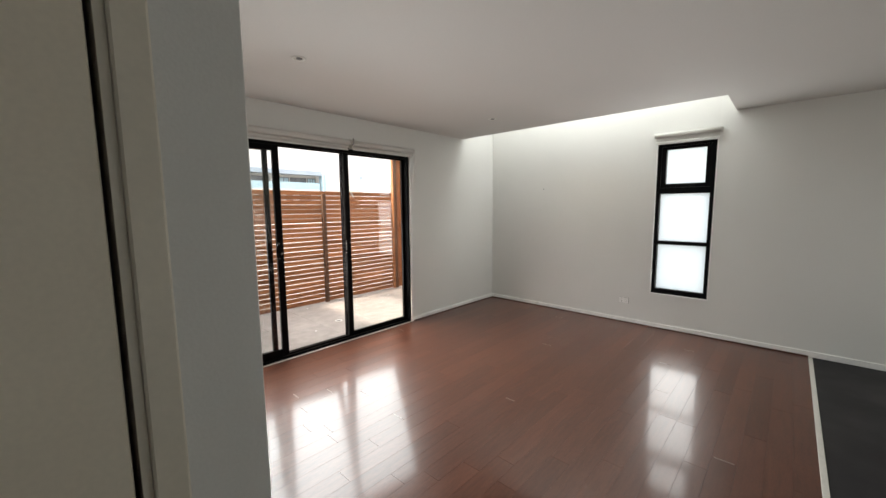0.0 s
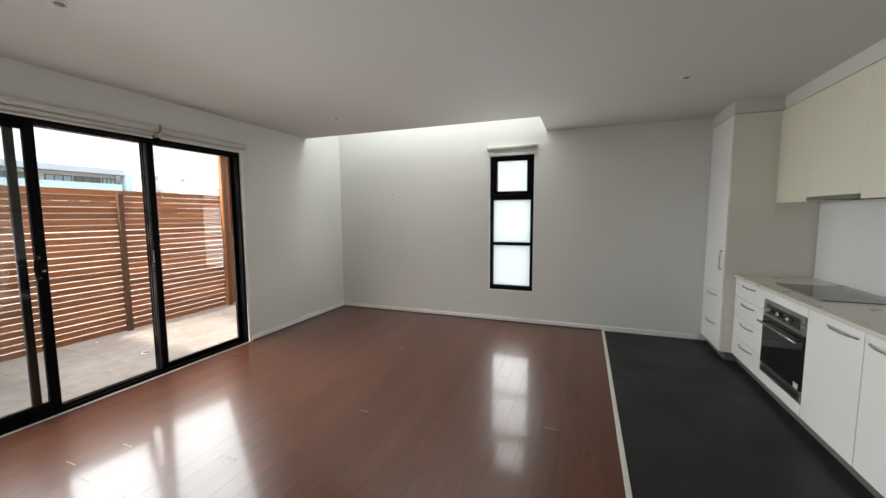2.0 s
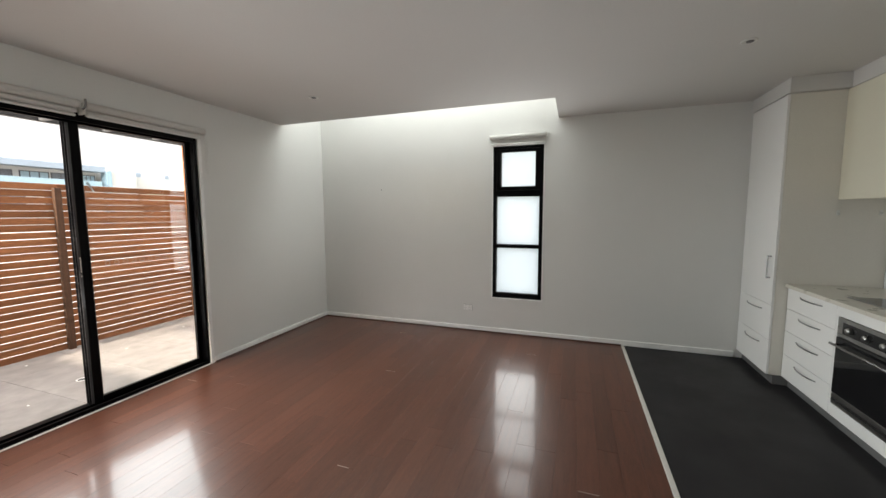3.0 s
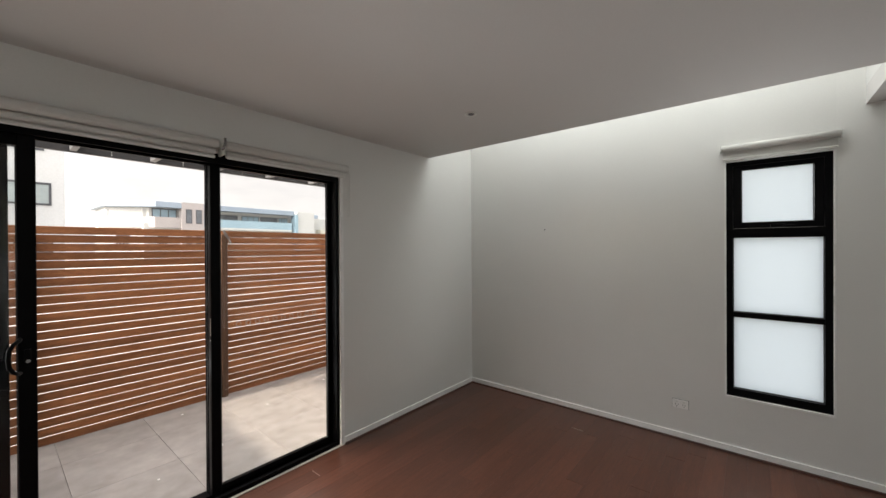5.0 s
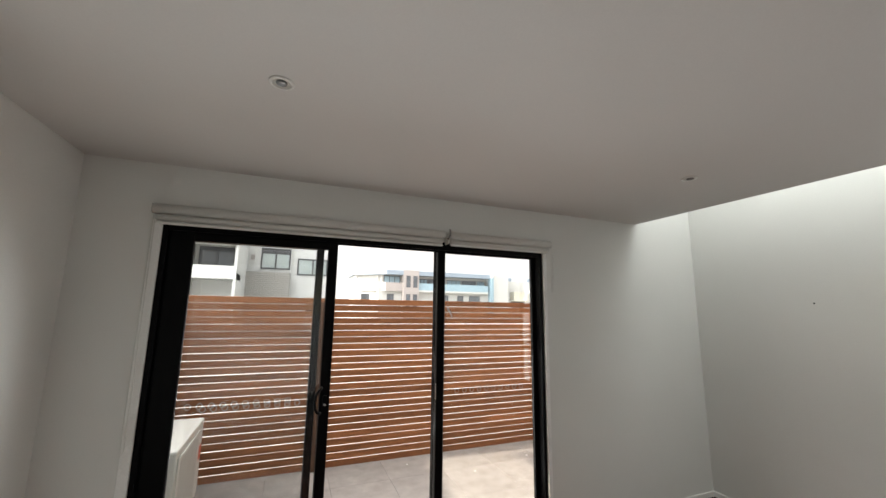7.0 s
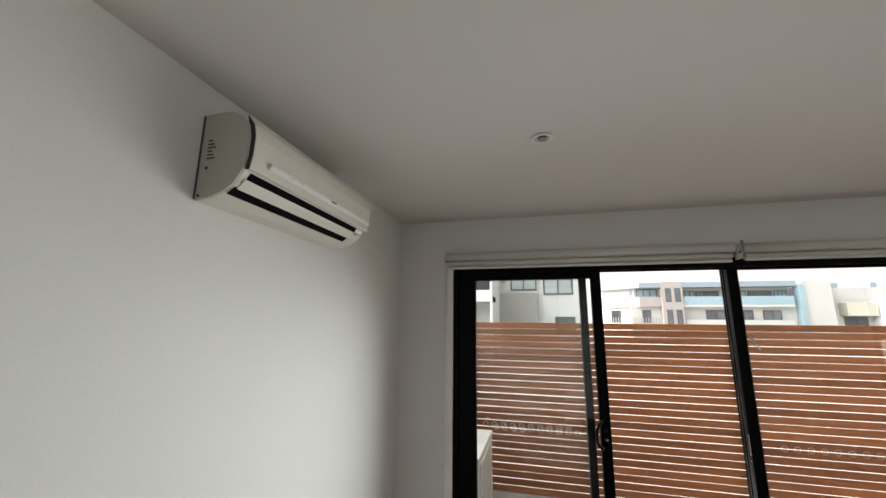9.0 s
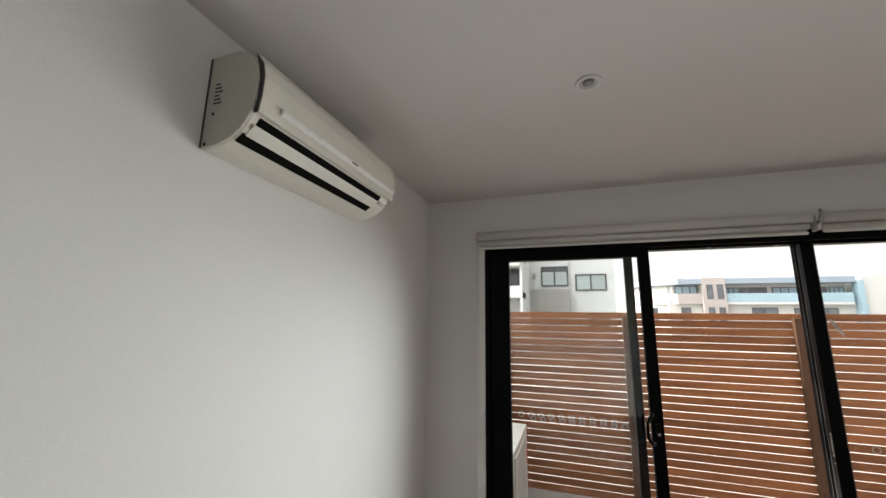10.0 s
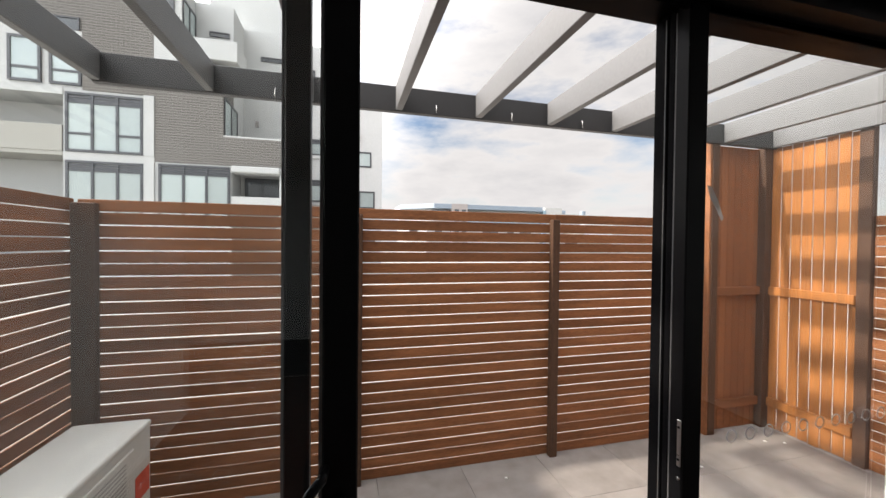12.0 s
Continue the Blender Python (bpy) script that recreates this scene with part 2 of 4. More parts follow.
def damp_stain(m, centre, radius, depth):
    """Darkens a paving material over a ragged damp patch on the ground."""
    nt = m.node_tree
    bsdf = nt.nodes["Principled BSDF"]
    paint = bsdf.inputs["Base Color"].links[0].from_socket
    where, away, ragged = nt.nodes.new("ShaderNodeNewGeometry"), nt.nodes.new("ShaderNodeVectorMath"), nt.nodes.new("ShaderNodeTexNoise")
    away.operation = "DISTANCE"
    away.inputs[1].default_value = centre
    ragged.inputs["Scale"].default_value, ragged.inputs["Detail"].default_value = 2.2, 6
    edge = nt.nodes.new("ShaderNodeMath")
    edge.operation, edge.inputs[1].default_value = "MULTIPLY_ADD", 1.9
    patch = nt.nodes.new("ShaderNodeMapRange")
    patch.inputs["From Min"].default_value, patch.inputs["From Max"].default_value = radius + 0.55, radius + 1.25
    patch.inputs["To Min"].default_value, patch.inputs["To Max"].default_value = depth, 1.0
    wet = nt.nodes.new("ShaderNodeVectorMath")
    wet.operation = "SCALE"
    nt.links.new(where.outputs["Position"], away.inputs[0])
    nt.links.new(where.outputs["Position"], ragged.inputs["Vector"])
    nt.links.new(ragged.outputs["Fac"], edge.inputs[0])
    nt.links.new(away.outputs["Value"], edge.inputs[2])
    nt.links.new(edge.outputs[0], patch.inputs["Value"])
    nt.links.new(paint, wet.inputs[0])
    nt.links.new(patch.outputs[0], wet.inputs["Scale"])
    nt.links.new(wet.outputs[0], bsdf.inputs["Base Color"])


GROUT = surface("grout", (0.262, 0.242, 0.226), 0.9, vary=0.15, scale=8, fine=90, bump=0.05)
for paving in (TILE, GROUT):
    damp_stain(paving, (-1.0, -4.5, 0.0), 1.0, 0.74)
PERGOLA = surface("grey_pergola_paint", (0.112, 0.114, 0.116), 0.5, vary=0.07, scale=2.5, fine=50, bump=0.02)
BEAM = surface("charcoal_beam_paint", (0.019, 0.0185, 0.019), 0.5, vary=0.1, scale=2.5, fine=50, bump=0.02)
SLOT = surface("grille_shadow_grey", (0.36, 0.36, 0.34), 0.6, vary=0.05, scale=6, fine=60, bump=0)
CONDENSER = surface("condenser_enamel", (0.66, 0.655, 0.61), 0.45, vary=0.06, scale=5, fine=70, bump=0.008)
RED = surface("red_sticker", (0.70, 0.09, 0.04), 0.5, vary=0.05, scale=12, fine=90, bump=0)
ETCH = surface("etched_ring", (0.62, 0.64, 0.64), 0.7, vary=0.08, scale=30, fine=200, bump=0)
RENDERED = surface("white_render", (0.47, 0.48, 0.475), 0.85, vary=0.05, scale=0.6, fine=14, bump=0.02)
BRICK = brick_face("grey_brick", (0.095, 0.088, 0.08), (0.24, 0.23, 0.215), 0.34, 0.115)
PALEBRICK = brick_face("pale_grey_brick", (0.17, 0.165, 0.155), (0.42, 0.41, 0.39), 0.36, 0.13)
BALCONY = surface("warm_grey_balcony_panel", (0.33, 0.325, 0.295), 0.8, vary=0.06, scale=0.6, fine=14, bump=0.02)
CHARCOAL = surface("charcoal_frame", (0.045, 0.048, 0.055), 0.4, vary=0.1, scale=2, fine=30, bump=0)
PANE = surface("curtained_pane", (0.35, 0.405, 0.40), 0.08, vary=0.05, scale=0.5, fine=5, bump=0, each=0.25, rough_vary=0.03)
DARKPANE = surface("dark_pane", (0.085, 0.095, 0.105), 0.06, vary=0.2, scale=0.7, fine=5, bump=0, each=0.3, rough_vary=0.03)
BLUEGLASS = surface("blue_balcony_glass", (0.21, 0.30, 0.345), 0.1, vary=0.08, scale=0.4, fine=4, bump=0, rough_vary=0.03)
BLUEPANEL = surface("blue_grey_cladding", (0.19, 0.235, 0.28), 0.5, vary=0.06, scale=0.4, fine=6, bump=0)
BROWNPANEL = surface("taupe_cladding", (0.27, 0.25, 0.24), 0.7, vary=0.06, scale=0.4, fine=6, bump=0)
OCHRE = surface("ochre_render", (0.37, 0.36, 0.30), 0.8, vary=0.06, scale=0.5, fine=6, bump=0)
PALE = surface("pale_cream_render", (0.37, 0.375, 0.36), 0.85, vary=0.05, scale=0.4, fine=6, bump=0)
CONCRETE = surface("pale_ground", (0.30, 0.29, 0.27), 0.9, vary=0.15, scale=0.3, fine=6, bump=0.03)
ROOF = surface("roof_membrane", (0.30, 0.30, 0.30), 0.9, vary=0.1, scale=0.7, fine=10, bump=0.03)
ETCH.node_tree.nodes["Principled BSDF"].inputs["Alpha"].default_value = 0.6
GLASS = clear_glass("window_glass")
TINTED = clear_glass("reflective_window_glass", (0.98, 0.99, 0.99), 0.035)
FROST = frosted_glass("frosted_glass", (0.86, 0.93, 0.97))
OPAL = frosted_glass("opal_glass", (0.50, 0.52, 0.53))


# ---- building helpers ----
def add_box(bm, x0, x1, y0, y1, z0, z1):
    v = [bm.verts.new((x, y, z)) for x in (x0, x1) for y in (y0, y1) for z in (z0, z1)]
    for q in ((0, 1, 3, 2), (4, 6, 7, 5), (0, 4, 5, 1), (2, 3, 7, 6), (0, 2, 6, 4), (1, 5, 7, 3)):
        bm.faces.new([v[i] for i in q])


def boxes(*spans, bevel=0.0, segments=1):
    """A bmesh of one or more boxes, with rounded edges if bevel is given."""
    bm = bmesh.new()
    for s in spans:
        add_box(bm, *s)
    bmesh.ops.recalc_face_normals(bm, faces=bm.faces)
    if bevel:
        bmesh.ops.bevel(bm, geom=list(bm.edges), offset=bevel, segments=segments, affect="EDGES", profile=0.5)
    return bm


def prism(points, axis, a, b, bevel=0.0):
    """A bmesh of the outline points (u, v) drawn out along an axis from a to b."""
    put = {"x": lambda u, v, w: (w, u, v), "y": lambda u, v, w: (u, w, v), "z": lambda u, v, w: (u, v, w)}[axis]
    bm = bmesh.new()
    r0 = [bm.verts.new(put(u, v, a)) for u, v in points]
    r1 = [bm.verts.new(put(u, v, b)) for u, v in points]
    n = len(points)
    for i in range(n):
        bm.faces.new((r0[i], r0[(i + 1) % n], r1[(i + 1) % n], r1[i]))
    bm.faces.new(r0[::-1])
    bm.faces.new(r1)
    bmesh.ops.recalc_face_normals(bm, faces=bm.faces)
    if bevel:
        bmesh.ops.bevel(bm, geom=list(bm.edges), offset=bevel, segments=2, affect="EDGES", profile=0.5)
    return bm


def tube(path, radius, sides=10):
    """A bmesh of a round bar along a path of points."""
    bm = bmesh.new()
    pts = [Vector(p) for p in path]
    rings = []
    for i, p in enumerate(pts):
        d = (pts[min(i + 1, len(pts) - 1)] - pts[max(i - 1, 0)]).normalized()
        u = d.orthogonal().normalized() if i == 0 else (u - d * u.dot(d)).normalized()
        w = d.cross(u)
        rings.append([bm.verts.new(p + radius * (math.cos(k * 2 * math.pi / sides) * u + math.sin(k * 2 * math.pi / sides) * w)) for k in range(sides)])
    for r0, r1 in zip(rings, rings[1:]):
        for k in range(sides):
            bm.faces.new((r0[k], r0[(k + 1) % sides], r1[(k + 1) % sides], r1[k]))
    bm.faces.new(rings[0][::-1])
    bm.faces.new(rings[-1])
    bmesh.ops.recalc_face_normals(bm, faces=bm.faces)
    for f in bm.faces:
        f.smooth = len(f.verts) == 4
    return bm


def lathe(profile, place=(0, 0, 0), axis="z", sides=28):
    """A bmesh of a profile (radius, height) turned about an axis through place."""
    bm = bmesh.new()
    rings = []
    for r, h in profile:
        ring = []
        for k in range(sides):
            c, s = r * math.cos(k * 2 * math.pi / sides), r * math.sin(k * 2 * math.pi / sides)
            ring.append(bm.verts.new(Vector(place) + Vector({"z": (c, s, h), "x": (h, c, s), "y": (c, h, s)}[axis])))
        rings.append(ring)
    for r0, r1 in zip(rings, rings[1:]):
        for k in range(sides):
            f = bm.faces.new((r0[k], r0[(k + 1) % sides], r1[(k + 1) % sides], r1[k]))
            f.smooth = True
    bm.faces.new(rings[0][::-1])
    bm.faces.new(rings[-1])
    bmesh.ops.recalc_face_normals(bm, faces=bm.faces)
    return bm


def mesh_of(name, bm, material):
    me = bpy.data.meshes.new(name)
    bm.to_mesh(me)
    bm.free()
    me.materials.append(material)
    return me


def under(ob, parent):
    ob.parent = parent
    ob.matrix_parent_inverse = parent.matrix_basis.inverted() if parent.parent is None else Matrix.Identity(4)
    return ob


def part(name, bm, material, parent, label=""):
    """One mesh object under a thing or under a part."""
    return tagged(under(new(name, mesh_of(name, bm, material)), parent), label)


def piece(name, me, place, parent, turn=0.0):
    """One of many alike pieces that share a mesh."""
    ob = new(name, me)
    ob.matrix_basis = pose(*place, 0, 0, turn)
    return under(ob, parent)


def thing(name, label, category, place=(0, 0, 0), group="", kind=""):
    ob = new(name)
    ob.empty_display_size = 0.1
    ob.matrix_basis = Matrix.Translation(place)
    return tagged(ob, label, category, group, kind)


def solid(name, bm, material, label="", category="", kind="structure"):
    """A single mesh that is a thing or a piece of the setting."""
    return tagged(new(name, mesh_of(name, bm, material)), label, category, "", kind)


# ---- sizes ----
CEILING, SHAFT = 2.60, 3.62
SKY_X, SKY_Y = 3.245, -0.78
SOUTH, HALL_X, BACK, EAST = -5.06, 3.125, -8.0, 5.80
DOOR_S, DOOR_N, DOOR_H = -4.665, -1.865, 2.262
WIN_W, WIN_E, WIN_B, WIN_T = 2.48, 3.105, 0.440, 2.325
VINYL_X = 3.99
FENCE_X, FENCE_S, FENCE_TOP = -1.93, -5.12, 1.855

# ---- the room's shell ----
solid("ground", boxes((-400, 400, -400, 400, -0.6, -0.32)), CONCRETE, "pale concrete ground outside", "ground")
floor = solid("floor", boxes((-0.02, VINYL_X, BACK, 0.0, -0.30, -0.012)), SCOTIA, "red-brown laminate plank floor with chipped ends", "floor")
solid("floor_kitchen", boxes((VINYL_X + 0.03, EAST, BACK, 0.0, -0.30, -0.002)), VINYL, "charcoal sheet vinyl kitchen floor", "floor")
solid("trim_floor_strip", boxes((VINYL_X, VINYL_X + 0.032, BACK, 0.0, -0.1, 0.004), bevel=0.002), STRIP, "pale strip between timber and vinyl floors", "trim")
solid("wall_west_north", boxes((-0.19, 0.0, DOOR_N, 0.19, -0.31, SHAFT)), PAINT, "white painted plaster wall beside sliding door", "wall")
solid("wall_west_south", boxes((-0.19, 0.0, SOUTH - 0.12, DOOR_S, -0.31, SHAFT)), PAINT, "white painted plaster wall beside sliding door", "wall")
solid("wall_west_head", boxes((-0.19, 0.0, DOOR_S, DOOR_N, DOOR_H, SHAFT)), PAINT, "white painted plaster above sliding door", "wall")
solid("wall_north_west", boxes((0.0, WIN_W, 0.0, 0.19, -0.31, SHAFT)), PAINT, "white painted plaster wall with tall window", "wall")
solid("wall_north_east", boxes((WIN_E, EAST + 0.15, 0.0, 0.19, -0.31, SHAFT)), PAINT, "white painted plaster wall with tall window", "wall")
solid("wall_north_sill", boxes((WIN_W, WIN_E, 0.0, 0.19, -0.31, WIN_B)), PAINT, "white painted plaster under tall window", "wall")
solid("wall_north_head", boxes((WIN_W, WIN_E, 0.0, 0.19, WIN_T, SHAFT)), PAINT, "white painted plaster above tall window", "wall")
solid("wall_south", boxes((0.0, HALL_X, SOUTH - 0.12, SOUTH, -0.01, CEILING), bevel=0.002), PAINT, "white painted plaster wall carrying the air conditioner", "wall")
solid("wall_hall", boxes((HALL_X - 0.12, HALL_X, BACK, -6.15, -0.01, CEILING)), PAINT, "white painted plaster hall wall", "wall")
solid("wall_hall_head", boxes((HALL_X - 0.12, HALL_X, -6.15, SOUTH - 0.12, 2.12, CEILING)), PAINT, "white painted plaster above hall door", "wall")
solid("wall_east", boxes((EAST, EAST + 0.15, BACK, 0.0, -0.31, CEILING)), PAINT, "white painted kitchen wall", "wall")
solid("wall_back", boxes((HALL_X - 0.12, EAST + 0.15, BACK - 0.15, BACK, -0.31, CEILING)), PAINT, "white painted wall closing the hall", "wall")
solid("wall_room_behind", boxes((-0.19, HALL_X - 0.12, BACK - 0.15, BACK, -0.31, SHAFT), (-0.19, 0.0, BACK, SOUTH - 0.12, -0.31, SHAFT)), PAINT, "white painted wall of the room behind", "wall")
solid("ceiling", boxes((0.0, EAST + 0.15, BACK, SKY_Y, CEILING, CEILING + 0.12), (SKY_X, EAST + 0.15, SKY_Y, 0.0, CEILING, CEILING + 0.12)), CEIL, "white flush plaster ceiling with a skylight opening", "ceiling")
solid("wall_skylight_shaft", boxes((0.0, SKY_X + 0.1, SKY_Y - 0.1, SKY_Y, CEILING + 0.121, SHAFT), (SKY_X, SKY_X + 0.1, SKY_Y, 0.0, CEILING + 0.121, SHAFT)), PAINT, "white plaster sides of the skylight shaft", "wall")
solid("roof", boxes((-0.19, EAST + 0.15, BACK - 0.15, SKY_Y - 0.101, CEILING + 0.3, CEILING + 0.5), (SKY_X + 0.101, EAST + 0.15, SKY_Y - 0.101, 0.0, CEILING + 0.3, CEILING + 0.5)), ROOF, "flat grey membrane roof", "roof")
skylight = thing("window_skylight", "long skylight over the room's corner", "skylight", (1.6, -0.4, SHAFT), kind="structure")
part("window_frame", boxes((-0.02, SKY_X + 0.1, SKY_Y - 0.1, SKY_Y - 0.04, SHAFT + 0.001, SHAFT + 0.06), (-0.02, SKY_X + 0.1, -0.02, 0.06, SHAFT + 0.001, SHAFT + 0.06), (-0.19, -0.021, SKY_Y - 0.1, 0.06, SHAFT + 0.001, SHAFT + 0.06), (1.60, 1.64, SKY_Y - 0.039, -0.021, SHAFT + 0.001, SHAFT + 0.06)), BLACK, skylight)
for a, b in ((-0.02, 1.60), (1.64, SKY_X + 0.09)):
    pane = part("pane", boxes((a, b, SKY_Y - 0.039, -0.021, SHAFT + 0.02, SHAFT + 0.028)), OPAL, skylight, "opal skylight glass")

for name, span in (("north", (0.0, 5.06, -0.013, 0.0)), ("west", (0.0, 0.013, DOOR_N, -0.013)), ("west_south", (0.0, 0.013, SOUTH + 0.013, DOOR_S)), ("south", (0.0, HALL_X, SOUTH, SOUTH + 0.013))):
    solid("baseboard_" + name, boxes((*span, 0.001, 0.062), bevel=0.003), TRIM, "low white painted skirting board", "baseboard")
for name, axis, a, b, pts in (
    ("north", "x", 0.014, VINYL_X, [(-0.013, 0.001), (-0.013, 0.015), (-0.020, 0.014), (-0.026, 0.008), (-0.028, 0.001)]),
    ("south", "x", 0.014, HALL_X, [(SOUTH + 0.013, 0.001), (SOUTH + 0.013, 0.015), (SOUTH + 0.020, 0.014), (SOUTH + 0.026, 0.008), (SOUTH + 0.028, 0.001)]),
    ("west", "y", DOOR_N, -0.029, [(0.013, 0.001), (0.013, 0.015), (0.020, 0.014), (0.026, 0.008), (0.028, 0.001)]),
):
    solid("trim_scotia_" + name, prism(pts, axis, a, b), SCOTIA, "dark brown beading along the skirting", "trim")


# ---- sliding door ----
def glazed_panel(name, parent, x, y0, y1, z0, z1, left, right, label, rings, top=0.06, glass=None, foot=0.075):
    """A glazed leaf: two stiles, two rails, gasket, pane and a row of etched safety rings."""
    leaf = part(name, boxes((x - 0.02, x + 0.02, y0, y0 + left, z0, z1), (x - 0.02, x + 0.02, y1 - right, y1, z0, z1), bevel=0.003), BLACK, parent, label)
    part("bottom_rail", boxes((x - 0.018, x + 0.018, y0 + left, y1 - right, z0, z0 + foot), bevel=0.002), BLACK, leaf)
    part("top_rail", boxes((x - 0.018, x + 0.018, y0 + left, y1 - right, z1 - top, z1), bevel=0.002), BLACK, leaf)
    part("gasket", boxes((x + 0.005, x + 0.012, y0 + left, y0 + left + 0.006, z0 + foot, z1 - top), (x + 0.005, x + 0.012, y1 - right - 0.006, y1 - right, z0 + foot, z1 - top)), RUBBER, leaf)
    pane = part("pane", boxes((x - 0.003, x + 0.003, y0 + left, y1 - right, z0 + foot, z1 - top)), glass or GLASS, leaf, "slightly mirroring window glass" if glass else "clear window glass")
    pane.visible_shadow = False
    me = None
    for y, z in rings:
        if me is None:
            bm = bmesh.new()
            inner, outer = 0.0140, 0.0185
            a = [bm.verts.new((0, inner * math.cos(k * math.pi / 6), inner * math.sin(k * math.pi / 6))) for k in range(12)]
            b = [bm.verts.new((0, outer * math.cos(k * math.pi / 6), outer * math.sin(k * math.pi / 6))) for k in range(12)]
            for k in range(12):
                bm.faces.new((a[k], b[k], b[(k + 1) % 12], a[(k + 1) % 12]))
            me = mesh_of("ring_decal", bm, ETCH)
        piece("ring_decal", me, (x + 0.0045, y, z), leaf)
    return leaf


door = thing("door_1", "black aluminium glazed sliding door, middle leaf slid open", "door", (-0.08, -3.25, 0), kind="structure")
part("jamb", boxes((-0.15, -0.012, DOOR_S, DOOR_S + 0.05, 0.0, DOOR_H), bevel=0.003), BLACK, door)
part("jamb", boxes((-0.15, -0.012, DOOR_N - 0.062, DOOR_N - 0.035, 0.0, DOOR_H), bevel=0.003), BLACK, door)
part("reveal", boxes((-0.15, 0.004, DOOR_N - 0.034, DOOR_N, 0.0, DOOR_H), bevel=0.002), TRIM, door, "white timber door lining")
part("reveal", boxes((-0.011, 0.008, DOOR_S - 0.03, DOOR_S + 0.022, 0.0, DOOR_H), bevel=0.002), TRIM, door, "white timber door lining")
part("head", boxes((-0.195, -0.012, DOOR_S + 0.05, DOOR_N - 0.062, 2.210, DOOR_H), (-0.095, -0.088, DOOR_S + 0.05, DOOR_N - 0.062, 2.192, 2.210), (-0.02, -0.012, DOOR_S + 0.05, DOOR_N - 0.062, 2.198, 2.210)), BLACK, door)
part("sill", boxes((-0.195, -0.005, DOOR_S + 0.05, DOOR_N - 0.062, -0.03, 0.012), (-0.095, -0.088, DOOR_S + 0.05, DOOR_N - 0.062, 0.012, 0.03), (-0.044, -0.038, DOOR_S + 0.05, DOOR_N - 0.062, 0.012, 0.026), (-0.02, -0.012, DOOR_S + 0.05, DOOR_N - 0.062, 0.012, 0.035)), BLACK, door)
part("threshold", boxes((-0.012, 0.012, DOOR_S, DOOR_N, -0.01, 0.006), bevel=0.002), STRIP, door, "pale threshold strip")
ring_row = lambda y0, y1, n, z: [(y0 + (y1 - y0) * k / (n - 1), z) for k in range(n)]
glazed_panel("fixed_leaf", door, -0.122, DOOR_S + 0.048, -3.700, 0.012, 2.210, 0.06, 0.046, "fixed glazed leaf", ring_row(-4.352, -3.810, 10, 1.118), glass=TINTED)
slider = glazed_panel("sliding_leaf", door, -0.064, DOOR_S + 0.052, -3.612, 0.03, 2.206, 0.128, 0.062, "sliding glazed leaf pushed open", ring_row(-4.420, -3.870, 10, 1.150), glass=TINTED)
glazed_panel("fixed_leaf", door, -0.106, -2.837, DOOR_N - 0.060, 0.012, 2.210, 0.059, 0.032, "fixed glazed leaf", ring_row(-2.66, -2.08, 10, 1.125), 0.02, foot=0.052)
residue = prism([(-2.757, 1.772), (-2.742, 1.768), (-2.722, 1.735), (-2.702, 1.690), (-2.708, 1.682), (-2.728, 1.716), (-2.748, 1.742)], "x", -0.1028, -0.1022)
part("tape_residue", residue, ETCH, door, "torn white tape residue on the glass")
part("mullion", boxes((-0.150, -0.1265, -2.834, -2.778, 0.012, 2.210), (-0.192, -0.1505, -2.837, -2.790, 0.012, 2.210), (-0.130, -0.127, -2.8385, -2.8345, 0.012, 2.210), bevel=0.002), MATT_BLACK, door, "deep black mullion behind the fixed leaf")
part("mullion_groove", boxes((-0.1265, -0.1225, -2.8372, -2.8365, 0.02, 2.2), (-0.158, -0.155, -2.8372, -2.8366, 0.02, 2.2)), RUBBER, door, "grey seal line")
part("lock_keeper", boxes((-0.0995, -0.0885, -2.8395, -2.837, 1.075, 1.190), bevel=0.001), STEEL, door, "worn steel lock keeper")
for z in (1.092, 1.172):
    part("keeper_screw", lathe([(0.0035, 0.0), (0.003, -0.0015)], (-0.094, -2.8395, z), "y", 8), DARKGAP, door)
part("keeper_stop", lathe([(0.005, 0.0), (0.004, -0.004)], (-0.094, -2.837, 1.045), "y", 8), STEEL, door)
part("handle", tube([(-0.040, -3.668, 1.06), (-0.012, -3.672, 1.062), (0.004, -3.690, 1.075), (0.010, -3.703, 1.10), (0.011, -3.706, 1.14), (0.010, -3.703, 1.18), (0.004, -3.690, 1.205), (-0.012, -3.672, 1.218), (-0.040, -3.668, 1.22)], 0.009), BLACK, slider, "black D-shaped pull handle")
part("latch", boxes((-0.044, -0.028, -3.655, -3.632, 1.10, 1.17), bevel=0.003), BLACK, slider)
part("key_cylinder", lathe([(0.009, 0), (0.008, 0.008)], (-0.028, -3.643, 1.115), "x", 12), STEEL, slider)

# ---- tall window ----
win = thing("window_1", "tall narrow black-framed window with frosted panes", "window", (2.79, 0.05, WIN_B), kind="structure")
wx0, wx1, wz0, wz1 = WIN_W + 0.012, WIN_E - 0.012, WIN_B + 0.012, WIN_T - 0.01
part("window_frame", boxes((wx0, wx0 + 0.042, 0.02, 0.10, wz0, wz1), (wx1 - 0.042, wx1, 0.02, 0.10, wz0, wz1), (wx0 + 0.042, wx1 - 0.042, 0.02, 0.10, wz0, wz0 + 0.06), (wx0 + 0.042, wx1 - 0.042, 0.02, 0.10, wz1 - 0.035, wz1), (wx0 + 0.042, wx1 - 0.042, 0.02, 0.10, 1.712, 1.785), (wx0 + 0.042, wx1 - 0.042, 0.025, 0.10, 1.082, 1.122)), BLACK, win)
